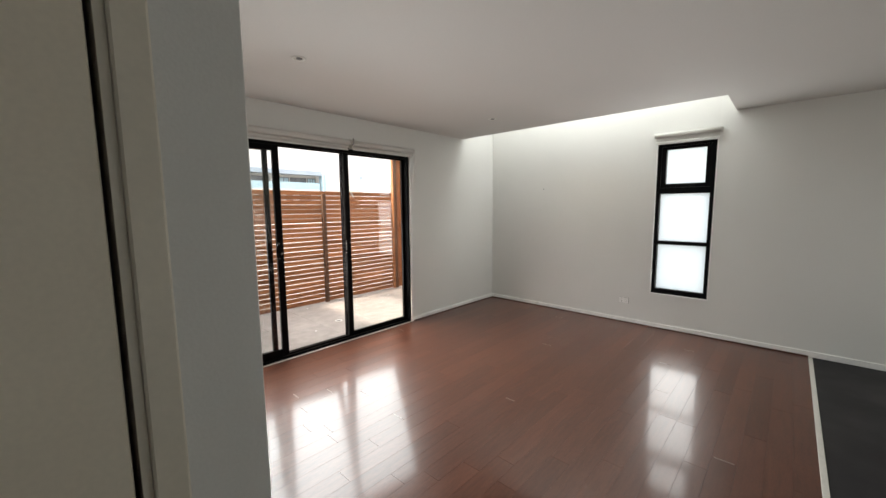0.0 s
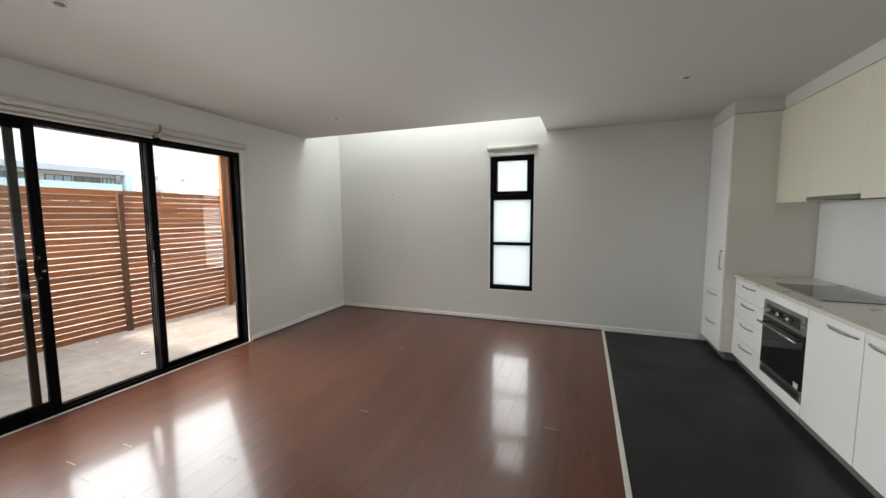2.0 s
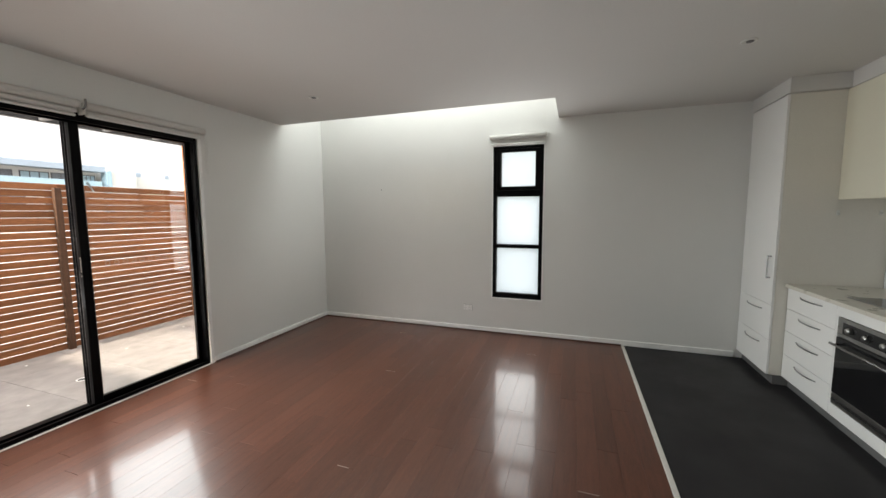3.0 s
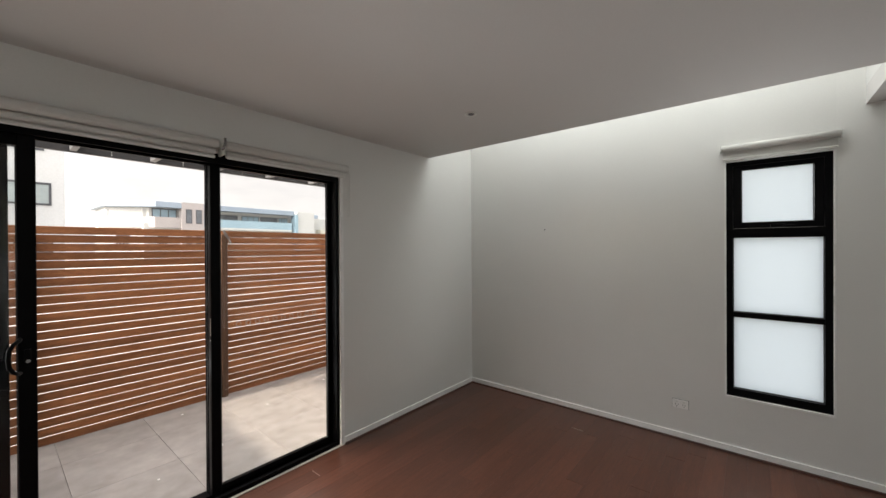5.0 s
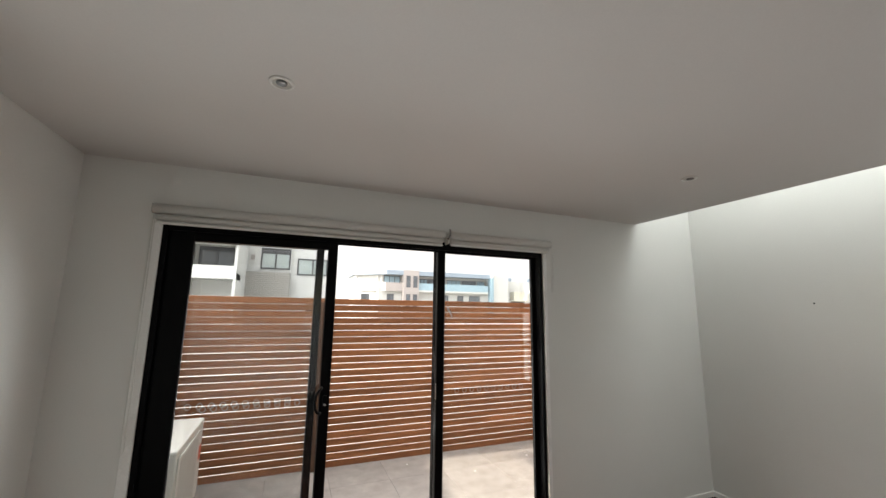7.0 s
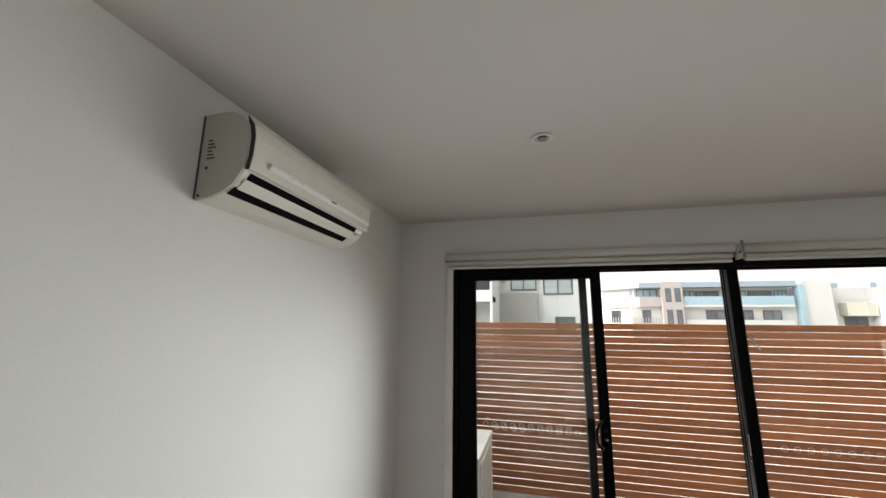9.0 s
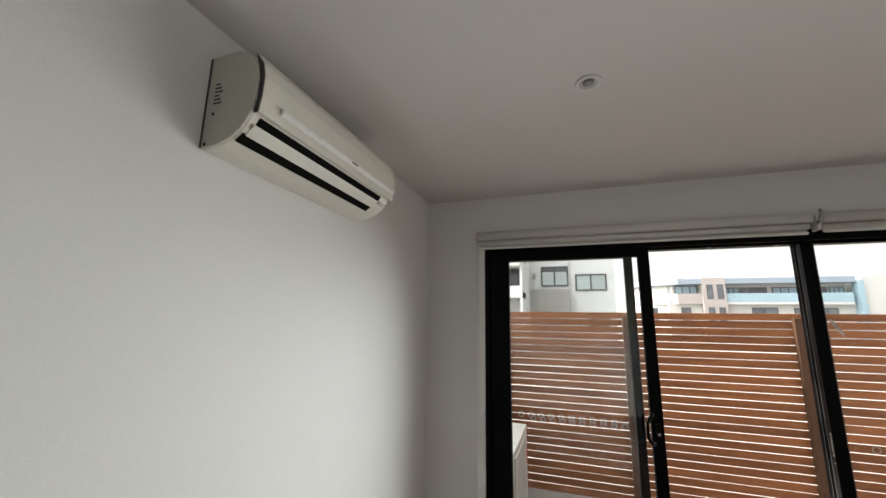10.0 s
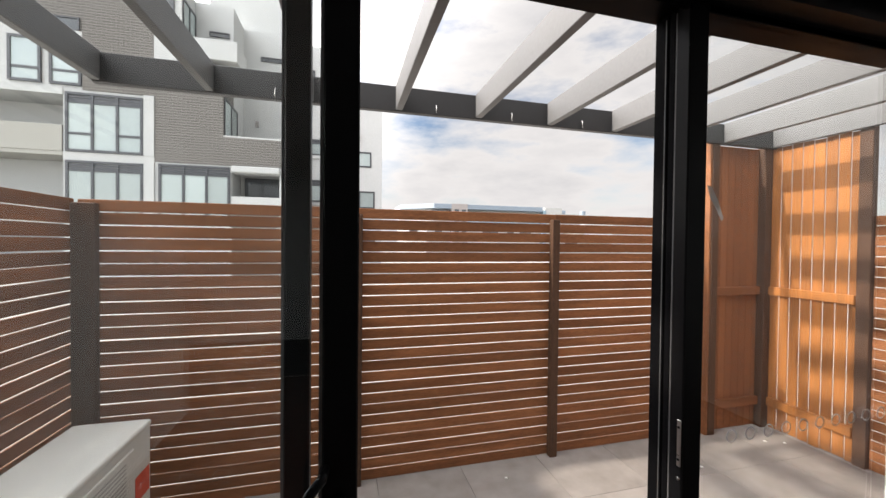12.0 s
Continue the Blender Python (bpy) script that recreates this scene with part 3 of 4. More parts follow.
sash = part("awning_sash", boxes((wx0 + 0.043, wx0 + 0.095, 0.03, 0.07, 1.787, wz1 - 0.036), (wx1 - 0.095, wx1 - 0.043, 0.03, 0.07, 1.787, wz1 - 0.036), (wx0 + 0.095, wx1 - 0.095, 0.03, 0.07, 1.787, 1.83), (wx0 + 0.095, wx1 - 0.095, 0.03, 0.07, wz1 - 0.07, wz1 - 0.036)), BLACK, win, "top-hung opening sash")
part("winder", boxes((2.76, 2.84, 0.012, 0.029, 1.79, 1.815), (2.83, 2.90, 0.008, 0.016, 1.797, 1.806), bevel=0.002), BLACK, sash, "small window winder handle")
part("reveal", boxes((WIN_W, wx0, -0.003, 0.15, WIN_B, WIN_T), (wx1, WIN_E, -0.003, 0.15, WIN_B, WIN_T), (wx0, wx1, -0.003, 0.15, WIN_B, wz0), (wx0, wx1, -0.003, 0.15, wz1, WIN_T)), TRIM, win, "thin white window lining")
for a, b, c, d in ((wx0 + 0.042, wx1 - 0.042, wz0 + 0.06, 1.082), (wx0 + 0.042, wx1 - 0.042, 1.122, 1.712), (wx0 + 0.095, wx1 - 0.095, 1.83, wz1 - 0.07)):
    pane = part("pane", boxes((a, b, 0.054, 0.060, c, d)), FROST, win, "frosted glass")
    part("bead", boxes((a, a + 0.005, 0.048, 0.054, c, d), (b - 0.005, b, 0.048, 0.054, c, d), (a + 0.005, b - 0.005, 0.048, 0.054, c, c + 0.005)), RUBBER, win)

# ---- hall door ----
hall = thing("door_2", "closed cream painted hall door in a steel frame", "door", (HALL_X, -5.6, 0), kind="structure")
part("jamb", boxes((HALL_X - 0.10, HALL_X + 0.006, -5.218, SOUTH - 0.116, 0.0, 2.13), bevel=0.003), JAMB, hall)
part("jamb", boxes((HALL_X - 0.10, HALL_X + 0.006, -6.15, -6.09, 0.0, 2.13), bevel=0.003), JAMB, hall)
part("head", boxes((HALL_X - 0.10, HALL_X + 0.006, -6.09, -5.218, 2.07, 2.13), bevel=0.003), JAMB, hall)
part("rebate", boxes((HALL_X - 0.07, HALL_X - 0.008, -5.230, -5.2185, 0.0, 2.07)), JAMB, hall)
part("leaf", boxes((HALL_X - 0.05, HALL_X - 0.012, -6.088, -5.238, 0.012, 2.066), bevel=0.002), LEAF, hall, "cream painted flush door leaf")


# ---- roller blinds ----
def roller_blind(label, axis, a, b, wall, z, drop, chain_at=None, double=True):
    """A rolled-up double roller blind between a and b on a wall; wall gives the side it stands out to."""
    place = (0.035, (a + b) / 2, z) if axis == "y" else ((a + b) / 2, -0.035, z)
    blind = thing("roller_blind", label, "blind", place, "roller blinds")
    out = (lambda u: u) if axis == "y" else (lambda u: -u)

    def bar(name, u, v, r, p, q, mat, sides=20):
        pts = [(out(u) + r * math.cos(k * 2 * math.pi / sides), v + r * math.sin(k * 2 * math.pi / sides)) for k in range(sides)]
        ob = part(name, prism(pts, axis, p, q), mat, blind)
        for f in ob.data.polygons:
            f.use_smooth = len(f.vertices) == 4
        return ob

    def slab(name, u0, u1, p, q, z0, z1, mat, bev=0.002, lab=""):
        s = (*sorted((out(u0), out(u1))), p, q) if axis == "y" else (p, q, *sorted((out(u0), out(u1))))
        return part(name, boxes((*s, z0, z1), bevel=bev), mat, blind, lab)

    bar("fabric_roll", 0.040, z + 0.008, 0.029 if double else 0.025, a + 0.012, b - 0.012, BLIND)
    if double:
        bar("fabric_roll", 0.029, z - 0.040, 0.017, a + 0.022, b - 0.022, BLIND)
    slab("hem_bar", 0.018, 0.034, a + 0.022, b - 0.022, drop, drop + 0.018, PLASTIC, 0.005)
    slab("hanging_fabric", 0.010, 0.0112, a + 0.022, b - 0.022, drop + 0.009, z + 0.005, BLIND, 0)
    slab("bracket", 0.002, 0.060, a, a + 0.009, z - 0.020, z + 0.034, PLASTIC, 0.004, "white plastic bracket")
    slab("bracket", 0.002, 0.060, b - 0.009, b, z - 0.020, z + 0.034, PLASTIC, 0.004, "white plastic bracket")
    if chain_at is not None:
        y, low = chain_at
        loop = [(out(0.030), y, z - 0.02), (out(0.026), y - 0.004, low + 0.02), (out(0.026), y + 0.004, low), (out(0.026), y + 0.012, low + 0.02), (out(0.036), y + 0.010, z - 0.02)]
        part("chain", tube(loop, 0.0024, 6), PLASTIC, blind, "thin bead chain loop")
    return blind


roller_blind("long white rolled-up blind above the sliding door", "y", -4.698, -2.822, 0, 2.305, 2.222, (-4.686, 0.95))
roller_blind("shorter white rolled-up blind above the sliding door", "y", -2.800, -1.842, 0, 2.300, 2.230, (-1.833, 1.9))
roller_blind("short white rolled-up blind above the tall window", "x", 2.452, 3.135, 0, 2.41, 2.325, None, False)
bk = thing("blind_joint_bracket", "grey plastic bracket joining two rolled blinds", "bracket", (0.04, -2.811, 2.30))
part("plate", boxes((0.002, 0.07, -2.819, -2.803, 2.240, 2.322), bevel=0.004), CONDENSER, bk)
part("hook", tube([(0.066, -2.822, 2.272), (0.072, -2.812, 2.285), (0.073, -2.804, 2.305), (0.072, -2.801, 2.328), (0.070, -2.801, 2.350)], 0.0075, 8), CHROME, bk, "curved mid-grey plastic hook")


# ---- downlights and small wall fittings ----
def downlight():
    lamp = thing("downlight", "small round white recessed ceiling downlight, unlit", "light", (0, 0, 0), "ceiling downlights")
    part("trim_ring", lathe([(0.033, -0.001), (0.034, -0.006), (0.040, -0.007), (0.046, -0.004), (0.047, -0.001)]), PLASTIC, lamp)
    part("cup", lathe([(0.033, -0.0015), (0.033, -0.003), (0.001, -0.003), (0.001, -0.0015)]), CONDENSER, lamp)
    part("bulb_face", lathe([(0.021, -0.003), (0.020, -0.008), (0.012, -0.010), (0.001, -0.0105)], (0.005, 0.0, 0.0)), PLINTH, lamp, "silver lamp face")
    return lamp


first = downlight()
first.matrix_basis = Matrix.Translation((1.104, -1.569, CEILING))
for x, y in ((1.201, -3.985), (4.465, -1.59), (4.465, -4.0)):
    copy_thing(first, Matrix.Translation((x, y, CEILING)))

outlet = thing("power_outlet", "white double power outlet low on the wall", "outlet", (2.177, 0, 0.30))
# Slightly larger grey rim draws the shadow outline around the plate.
part("backing", boxes((2.1165, 2.2375, -0.0045, -0.0005, 0.2615, 0.3385), bevel=0.001), PLINTH, outlet, "grey rim coloured as the shadow around the plate")
part("plate", boxes((2.119, 2.235, -0.013, -0.0046, 0.264, 0.336), bevel=0.003, segments=2), TRIM, outlet)
for dx in (-0.026, 0.026):
    part("switch", boxes((2.177 + dx - 0.008, 2.177 + dx + 0.008, -0.017, -0.0131, 0.312, 0.328), bevel=0.002), PLASTIC, outlet)
    part("socket", boxes((2.177 + dx - 0.010, 2.177 + dx - 0.007, -0.0135, -0.0128, 0.290, 0.300), (2.177 + dx + 0.007, 2.177 + dx + 0.010, -0.0135, -0.0128, 0.290, 0.300), (2.177 + dx - 0.0015, 2.177 + dx + 0.0015, -0.0135, -0.0128, 0.274, 0.285)), DARKGAP, outlet)
solid("wall_plug", lathe([(0.007, 0.0), (0.006, -0.004), (0.002, -0.006)], (0.952, -0.0005, 1.833), "y", 10), RUBBER, "small grey screw plug remaining in the wall", "fixing", "")

# ---- indoor air conditioner ----
ac = thing("air_conditioner", "aged white split-system air conditioner mounted high on the wall", "air conditioner", (1.41, SOUTH, 2.21))
S = SOUTH
side = [(S + 0.002, 2.198), (S + 0.002, 2.487), (S + 0.055, 2.490), (S + 0.105, 2.489), (S + 0.148, 2.472), (S + 0.172, 2.440), (S + 0.182, 2.395), (S + 0.180, 2.33), (S + 0.168, 2.283), (S + 0.143, 2.246), (S + 0.105, 2.220), (S + 0.06, 2.205)]
part("body", prism(side, "x", 1.006, 1.815, 0.003), ACWHITE, ac)
front = [(S + 0.1805, 2.436), (S + 0.158, 2.472), (S + 0.164, 2.478), (S + 0.187, 2.444), (S + 0.196, 2.40), (S + 0.194, 2.34), (S + 0.186, 2.292), (S + 0.175, 2.292), (S + 0.1825, 2.34), (S + 0.185, 2.40)]
panel = part("front_panel", prism(front, "x", 0.988, 1.8112, 0.002), ACWHITE, ac, "white front panel with a raised strip")
part("seam", prism([(S + 0.160, 2.476), (S + 0.187, 2.440), (S + 0.1955, 2.40), (S + 0.1935, 2.34), (S + 0.185, 2.290), (S + 0.172, 2.290), (S + 0.170, 2.43)], "x", 1.8118, 1.8150), RUBBER, ac, "dark seam beside the end cap")
part("trim_strip", prism([(S + 0.1925, 2.316), (S + 0.1935, 2.340), (S + 0.204, 2.334), (S + 0.203, 2.322)], "x", 1.005, 1.74, 0.002), TRIM, panel, "raised glossy strip")
part("badge", boxes((1.33, 1.37, S + 0.2030, S + 0.2045, 2.325, 2.331)), RUBBER, panel, "small grey maker's badge")
part("end_cap", prism([(u + (0.0015 if u > S + 0.01 else 0), v) for u, v in side], "x", 1.8155, 1.826, 0.002), ACSIDE, ac, "grey-white end cap")
part("air_slot", prism([(S + 0.167, 2.280), (S + 0.172, 2.286), (S + 0.150, 2.262), (S + 0.146, 2.252)], "x", 1.075, 1.790), DARKGAP, ac, "dark outlet slot")
part("air_slot", prism([(S + 0.131, 2.2425), (S + 0.134, 2.2360), (S + 0.107, 2.2175), (S + 0.104, 2.2240)], "x", 1.095, 1.806), DARKGAP, ac, "dark outlet slot")
part("flap", prism([(S + 0.163, 2.263), (S + 0.160, 2.258), (S + 0.133, 2.234), (S + 0.131, 2.239)], "x", 1.085, 1.798, 0.0008), ACWHITE, ac, "closed horizontal air flap")
part("receiver", boxes((1.02, 1.075, S + 0.150, S + 0.166, 2.252, 2.268), bevel=0.004), CONDENSER, ac, "small signal receiver panel")
for k in range(6):
    part("print_bar", boxes((1.8261, 1.8268, S + 0.030, S + 0.030 + 0.018 + 0.006 * (k % 3), 2.392 - k * 0.012, 2.397 - k * 0.012)), RUBBER, ac, "bar of small grey print")
# Dark strip draws the shadow between the unit's end and the wall.
part("back_plate", boxes((1.02, 1.8245, S + 0.0003, S + 0.0019, 2.202, 2.486), (1.8246, 1.829, S + 0.0003, S + 0.005, 2.203, 2.484)), RUBBER, ac, "dark strip coloured as the shadow gap at the wall")
part("screw_cap", lathe([(0.005, 0), (0.004, 0.0015)], (1.826, S + 0.034, 2.302), "x", 10), DARKGAP, ac)
part("screw_cap", lathe([(0.005, 0), (0.004, 0.0015)], (1.826, S + 0.016, 2.212), "x", 10), DARKGAP, ac)


# ---- kitchen ----
def bow_handle(parent, x, a, b, z, upright=False):
    """A bowed bar handle on a front at x; it runs along y, or up from a to b at y = z."""
    n = 9
    pts = []
    for i in range(n):
        u = i / (n - 1)
        out = 0.004 + 0.026 * min(1, 4.5 * u * (1 - u) ** 1.0)
        along = a + (b - a) * u
        pts.append((x - out, z, along) if upright else (x - out, along, z))
    ob = part("handle", tube(pts, 0.0048, 8), CHROME, parent, "bowed chrome bar handle")
    return ob


FX = 5.188
pantry = thing("pantry_cabinet", "tall white pantry cabinet with a door above two drawers", "cabinet", (5.4, -0.33, 0))
part("body", boxes((5.102, EAST - 0.002, -0.645, -0.004, 0.085, 2.478), bevel=0.001), CARCASS, pantry)
part("plinth", boxes((5.135, EAST - 0.002, -0.64, -0.004, 0.0, 0.084)), PLINTH, pantry, "grey kick board")
d = part("door", boxes((5.082, 5.1005, -0.643, -0.008, 0.708, 2.476), bevel=0.0015), LAMINATE, pantry, "plain white tall door")
part("handle", boxes((5.050, 5.060, -0.592, -0.580, 0.935, 1.135), (5.058, 5.0815, -0.592, -0.580, 0.935, 0.948), (5.058, 5.0815, -0.592, -0.580, 1.122, 1.135), bevel=0.002), CHROME, d, "square chrome bar handle")
for z0, z1 in ((0.088, 0.394), (0.398, 0.704)):
    d = part("drawer_front", boxes((5.082, 5.1005, -0.643, -0.008, z0, z1), bevel=0.0015), LAMINATE, pantry)
    bow_handle(d, 5.082, -0.49, -0.19, z1 - 0.06)
solid("trim_bulkhead_pantry", boxes((5.075, EAST, -0.69, 0.0, 2.481, CEILING)), CEIL, "white plaster bulkhead above the pantry", "bulkhead")
solid("trim_bulkhead_kitchen", boxes((5.462, EAST, -4.3, -0.6905, 2.481, CEILING)), CEIL, "white plaster bulkhead above wall cabinets", "bulkhead")

drawers = thing("drawer_unit", "white base cabinet with four drawers", "cabinet", (5.4, -0.98, 0), "kitchen base cabinets")
part("body", boxes((FX + 0.018, EAST - 0.002, -1.288, -0.650, 0.085, 0.872)), LAMINATE, drawers)
for z0, z1 in ((0.090, 0.290), (0.294, 0.496), (0.500, 0.690), (0.694, 0.868)):
    d = part("drawer_front", boxes((FX, FX + 0.017, -1.286, -0.652, z0, z1), bevel=0.0015), LAMINATE, drawers)
    bow_handle(d, FX, -1.13, -0.845, z1 - 0.045)

oven_unit = thing("oven_cabinet", "white base cabinet housing the oven", "cabinet", (5.4, -1.62, 0), "kitchen base cabinets")
part("body", boxes((FX + 0.02, EAST - 0.002, -1.958, -1.292, 0.085, 0.178), (FX + 0.02, EAST - 0.002, -1.958, -1.292, 0.80, 0.872), (FX + 0.02, EAST - 0.002, -1.318, -1.292, 0.178, 0.80), (FX + 0.02, EAST - 0.002, -1.958, -1.945, 0.178, 0.80)), LAMINATE, oven_unit)
part("filler_panel", boxes((FX, FX + 0.018, -1.958, -1.290, 0.800, 0.868), (FX, FX + 0.018, -1.958, -1.290, 0.090, 0.176), (FX, FX + 0.018, -1.318, -1.290, 0.176, 0.800)), LAMINATE, oven_unit)
oven = thing("oven", "stainless steel built-in oven with black glass door", "oven", (5.4, -1.63, 0.18))
part("body", boxes((FX + 0.022, EAST - 0.1, -1.94, -1.322, 0.182, 0.796)), DARKGAP, oven)
cp = part("control_panel", boxes((FX - 0.006, FX + 0.021, -1.943, -1.320, 0.662, 0.796), bevel=0.002), STEEL, oven, "brushed steel control panel")
part("display", boxes((FX - 0.0075, FX - 0.0062, -1.89, -1.375, 0.690, 0.770)), HOBGLASS, cp, "black glass control strip")
for y in (-1.45, -1.60, -1.75):
    part("knob", lathe([(0.022, -0.0075), (0.021, -0.022), (0.017, -0.030), (0.001, -0.031)], (FX, y, 0.728), "x", 18), STEEL, cp, "round steel knob")
dr = part("door", boxes((FX - 0.008, FX + 0.021, -1.943, -1.320, 0.262, 0.658), bevel=0.002), HOBGLASS, oven, "black glass oven door")
part("lower_trim", boxes((FX - 0.006, FX + 0.021, -1.943, -1.320, 0.182, 0.259), bevel=0.002), STEEL, oven, "brushed steel lower strip")
part("energy_label", boxes((FX - 0.0095, FX - 0.0082, -1.925, -1.865, 0.27, 0.31)), CONDENSER, dr, "small pale sticker")
part("handle", tube([(FX - 0.008, -1.365, 0.612), (FX - 0.045, -1.365, 0.612), (FX - 0.047, -1.355, 0.612)], 0.006, 8), CHROME, dr)
part("handle_bar", tube([(FX - 0.047, -1.335, 0.612), (FX - 0.047, -1.63, 0.612), (FX - 0.047, -1.925, 0.612)], 0.0085, 12), CHROME, dr, "round chrome oven handle")
part("handle", tube([(FX - 0.008, -1.895, 0.612), (FX - 0.045, -1.895, 0.612), (FX - 0.047, -1.90, 0.612)], 0.006, 8), CHROME, dr)


def door_cabinet(y1, y0, handle):
    c = thing("base_cabinet", "white base cabinet with one plain door", "cabinet", (5.4, (y0 + y1) / 2, 0), "kitchen base cabinets")
    part("body", boxes((FX + 0.018, EAST - 0.002, y0 + 0.001, y1 - 0.001, 0.085, 0.872)), LAMINATE, c)
    d = part("door", boxes((FX, FX + 0.017, y0 + 0.002, y1 - 0.002, 0.090, 0.868), bevel=0.0015), LAMINATE, c)
    bow_handle(d, FX, *handle, 0.815)


door_cabinet(-1.960, -2.514, (-2.475, -2.19))
door_cabinet(-2.516, -3.07, (-2.84, -2.555))
door_cabinet(-3.072, -3.63, (-3.595, -3.31))
solid("kick_board", boxes((FX + 0.05, FX + 0.065, -3.63, -0.650, 0.0, 0.084)), PLINTH, "grey kick board under the base cabinets", "kick board", "")
solid("worktop", boxes((FX - 0.022, EAST - 0.002, -3.65, -0.648, 0.873, 0.902), bevel=0.003, segments=2), STONE, "pale beige stone kitchen worktop", "worktop", "")
hob = thing("hob", "black glass electric hob set in the worktop", "hob", (5.55, -1.50, 0.902))
part("glass_top", boxes((5.312, 5.775 - 0.05, -1.845, -1.150, 0.9022, 0.908), bevel=0.0015), HOBGLASS, hob)
part("edge_trim", boxes((5.308, 5.3115, -1.848, -1.147, 0.9022, 0.9085)), STEEL, hob, "thin steel edge trim")
solid("splashback", boxes((EAST - 0.008, EAST - 0.0005, -3.64, -0.66, 0.904, 1.60)), SPLASH, "glossy white splashback behind the hob", "splashback", "")


def wall_cabinet(y1, y0, z0):
    c = thing("wall_cabinet", "cream high wall cabinet with a plain door", "cabinet", (5.6, (y0 + y1) / 2, z0), "kitchen wall cabinets")
    part("body", boxes((5.482, EAST - 0.002, y0 + 0.001, y1 - 0.001, z0, 2.478)), CREAM, c)
    part("door", boxes((5.462, 5.481, y0 + 0.0008, y1 - 0.0008, z0 - 0.004, 2.476), bevel=0.0012), CREAM, c)


wall_cabinet(-0.648, -1.205, 1.615)
wall_cabinet(-1.205, -1.835, 1.650)
wall_cabinet(-1.835, -2.44, 1.615)
wall_cabinet(-2.44, -3.05, 1.615)
wall_cabinet(-3.05, -3.65, 1.615)
hood = thing("range_hood", "slim dark slide-out range hood under wall cabinet", "range hood", (5.6, -1.52, 1.6))
part("body", boxes((5.47, EAST - 0.01, -1.830, -1.210, 1.618, 1.644)), RUBBER, hood)
part("front_rail", boxes((5.448, 5.469, -1.832, -1.208, 1.616, 1.644), bevel=0.003), PLINTH, hood, "dark metal front rail")
for x in (5.470, 5.735):
    clip = thing("adhesive_hook", "small white adhesive hook on the pantry side", "hook", (x, -0.646, 1.50), "adhesive hooks")
    part("pad", boxes((x - 0.010, x + 0.010, -0.650, -0.6445, 1.485, 1.525), bevel=0.0015), PLASTIC, clip)
    part("hook", tube([(x, -0.650, 1.505), (x, -0.660, 1.495), (x, -0.668, 1.495), (x, -0.670, 1.505)], 0.003, 6), PLASTIC, clip)

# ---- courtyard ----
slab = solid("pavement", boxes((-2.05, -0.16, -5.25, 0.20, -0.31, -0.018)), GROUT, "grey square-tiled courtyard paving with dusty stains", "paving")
solid("wall_courtyard_sill", boxes((-0.19, -0.151, DOOR_S, DOOR_N, -0.31, -0.02)), RENDERED, "rendered sill under the sliding door", "wall")
drain = thing("floor_drain", "small round pale floor drain in the paving", "drain", (-0.80, -2.56, 0.0))
part("rim", lathe([(0.045, -0.006), (0.045, 0.003), (0.034, 0.003), (0.034, -0.006)], (-0.80, -2.56, 0.0), "z", 24), PLASTIC, drain)
part("grate", lathe([(0.033, -0.005), (0.033, 0.001), (0.001, 0.001)], (-0.80, -2.56, 0.0), "z", 24), RUBBER, drain)
for x, y, r in ((-1.50, -1.10, 0.012), (-0.62, -3.0, 0.010), (-1.72, -2.55, 0.012), (-1.66, -0.25, 0.014), (-1.60, -0.12, 0.012), (-1.30, -1.9, 0.009)):
    solid("litter_scrap", lathe([(r, 0.0), (r * 0.8, 0.003), (0.001, 0.004)], (x, y, 0.001), "z", 7), PLASTIC, "tiny pale scrap of litter on the paving", "litter", "")

fence = thing("fence", "stained timber slat fence with dark posts", "fence", (FENCE_X, -2.8, 0))
side_fence = thing("fence", "stained timber slat side fence", "fence", (-1.0, FENCE_S, 0))
north_fence = thing("fence", "sunlit timber slat fence beside the board screen", "fence", (-0.7, 0.10, 0))
for y0, y1, x0, x1 in ((-5.105, -4.99, -1.915, -1.870), (-3.585, -3.525, -1.915, -1.86), (-2.128, -2.066, -1.915, -1.866)):
    part("post", boxes((x0, x1, y0, y1, 0.0, FENCE_TOP - 0.05 if y0 > -4.5 else FENCE_TOP - 0.03), bevel=0.004), POST, fence, "dark stained square post")
part("post", boxes((-0.26, -0.195, FENCE_S + 0.012, FENCE_S + 0.08, 0.0, FENCE_TOP - 0.03), bevel=0.004), POST, side_fence, "dark stained square post")
part("post", boxes((-1.262, -1.185, 0.03, 0.09, 0.0, 2.56), bevel=0.004), POST, north_fence, "tall dark stained post")

# ---- board screen in the courtyard's corner ----
screen = thing("timber_screen", "tall orange timber board screen round the courtyard corner", "screen", (-1.6, 0.0, 0))
part("corner_post", boxes((-1.925, -1.845, -0.035, 0.045, 0.0, 2.50), bevel=0.004), POST, screen, "dark stained corner post")
part("end_post", boxes((-1.912, -1.845, -0.634, -0.562, 0.0, 2.50), bevel=0.004), POST, screen, "full-height dark end post")
part("batten", boxes((-1.910, -1.850, -0.656, -0.635, 0.0, 2.50), bevel=0.003), CEDAR, screen, "light stained batten on the end post")
for z0, z1 in ((1.19, 1.262), (0.20, 0.275)):
    part("rail", boxes((-1.905, -1.872, -0.56, -0.036, z0, z1), bevel=0.003), CEDAR, screen, "flat timber cross rail")
    part("rail", boxes((-1.844, -1.263, 0.014, 0.0455, z0, z1), bevel=0.003), BOARD, screen, "flat timber cross rail")

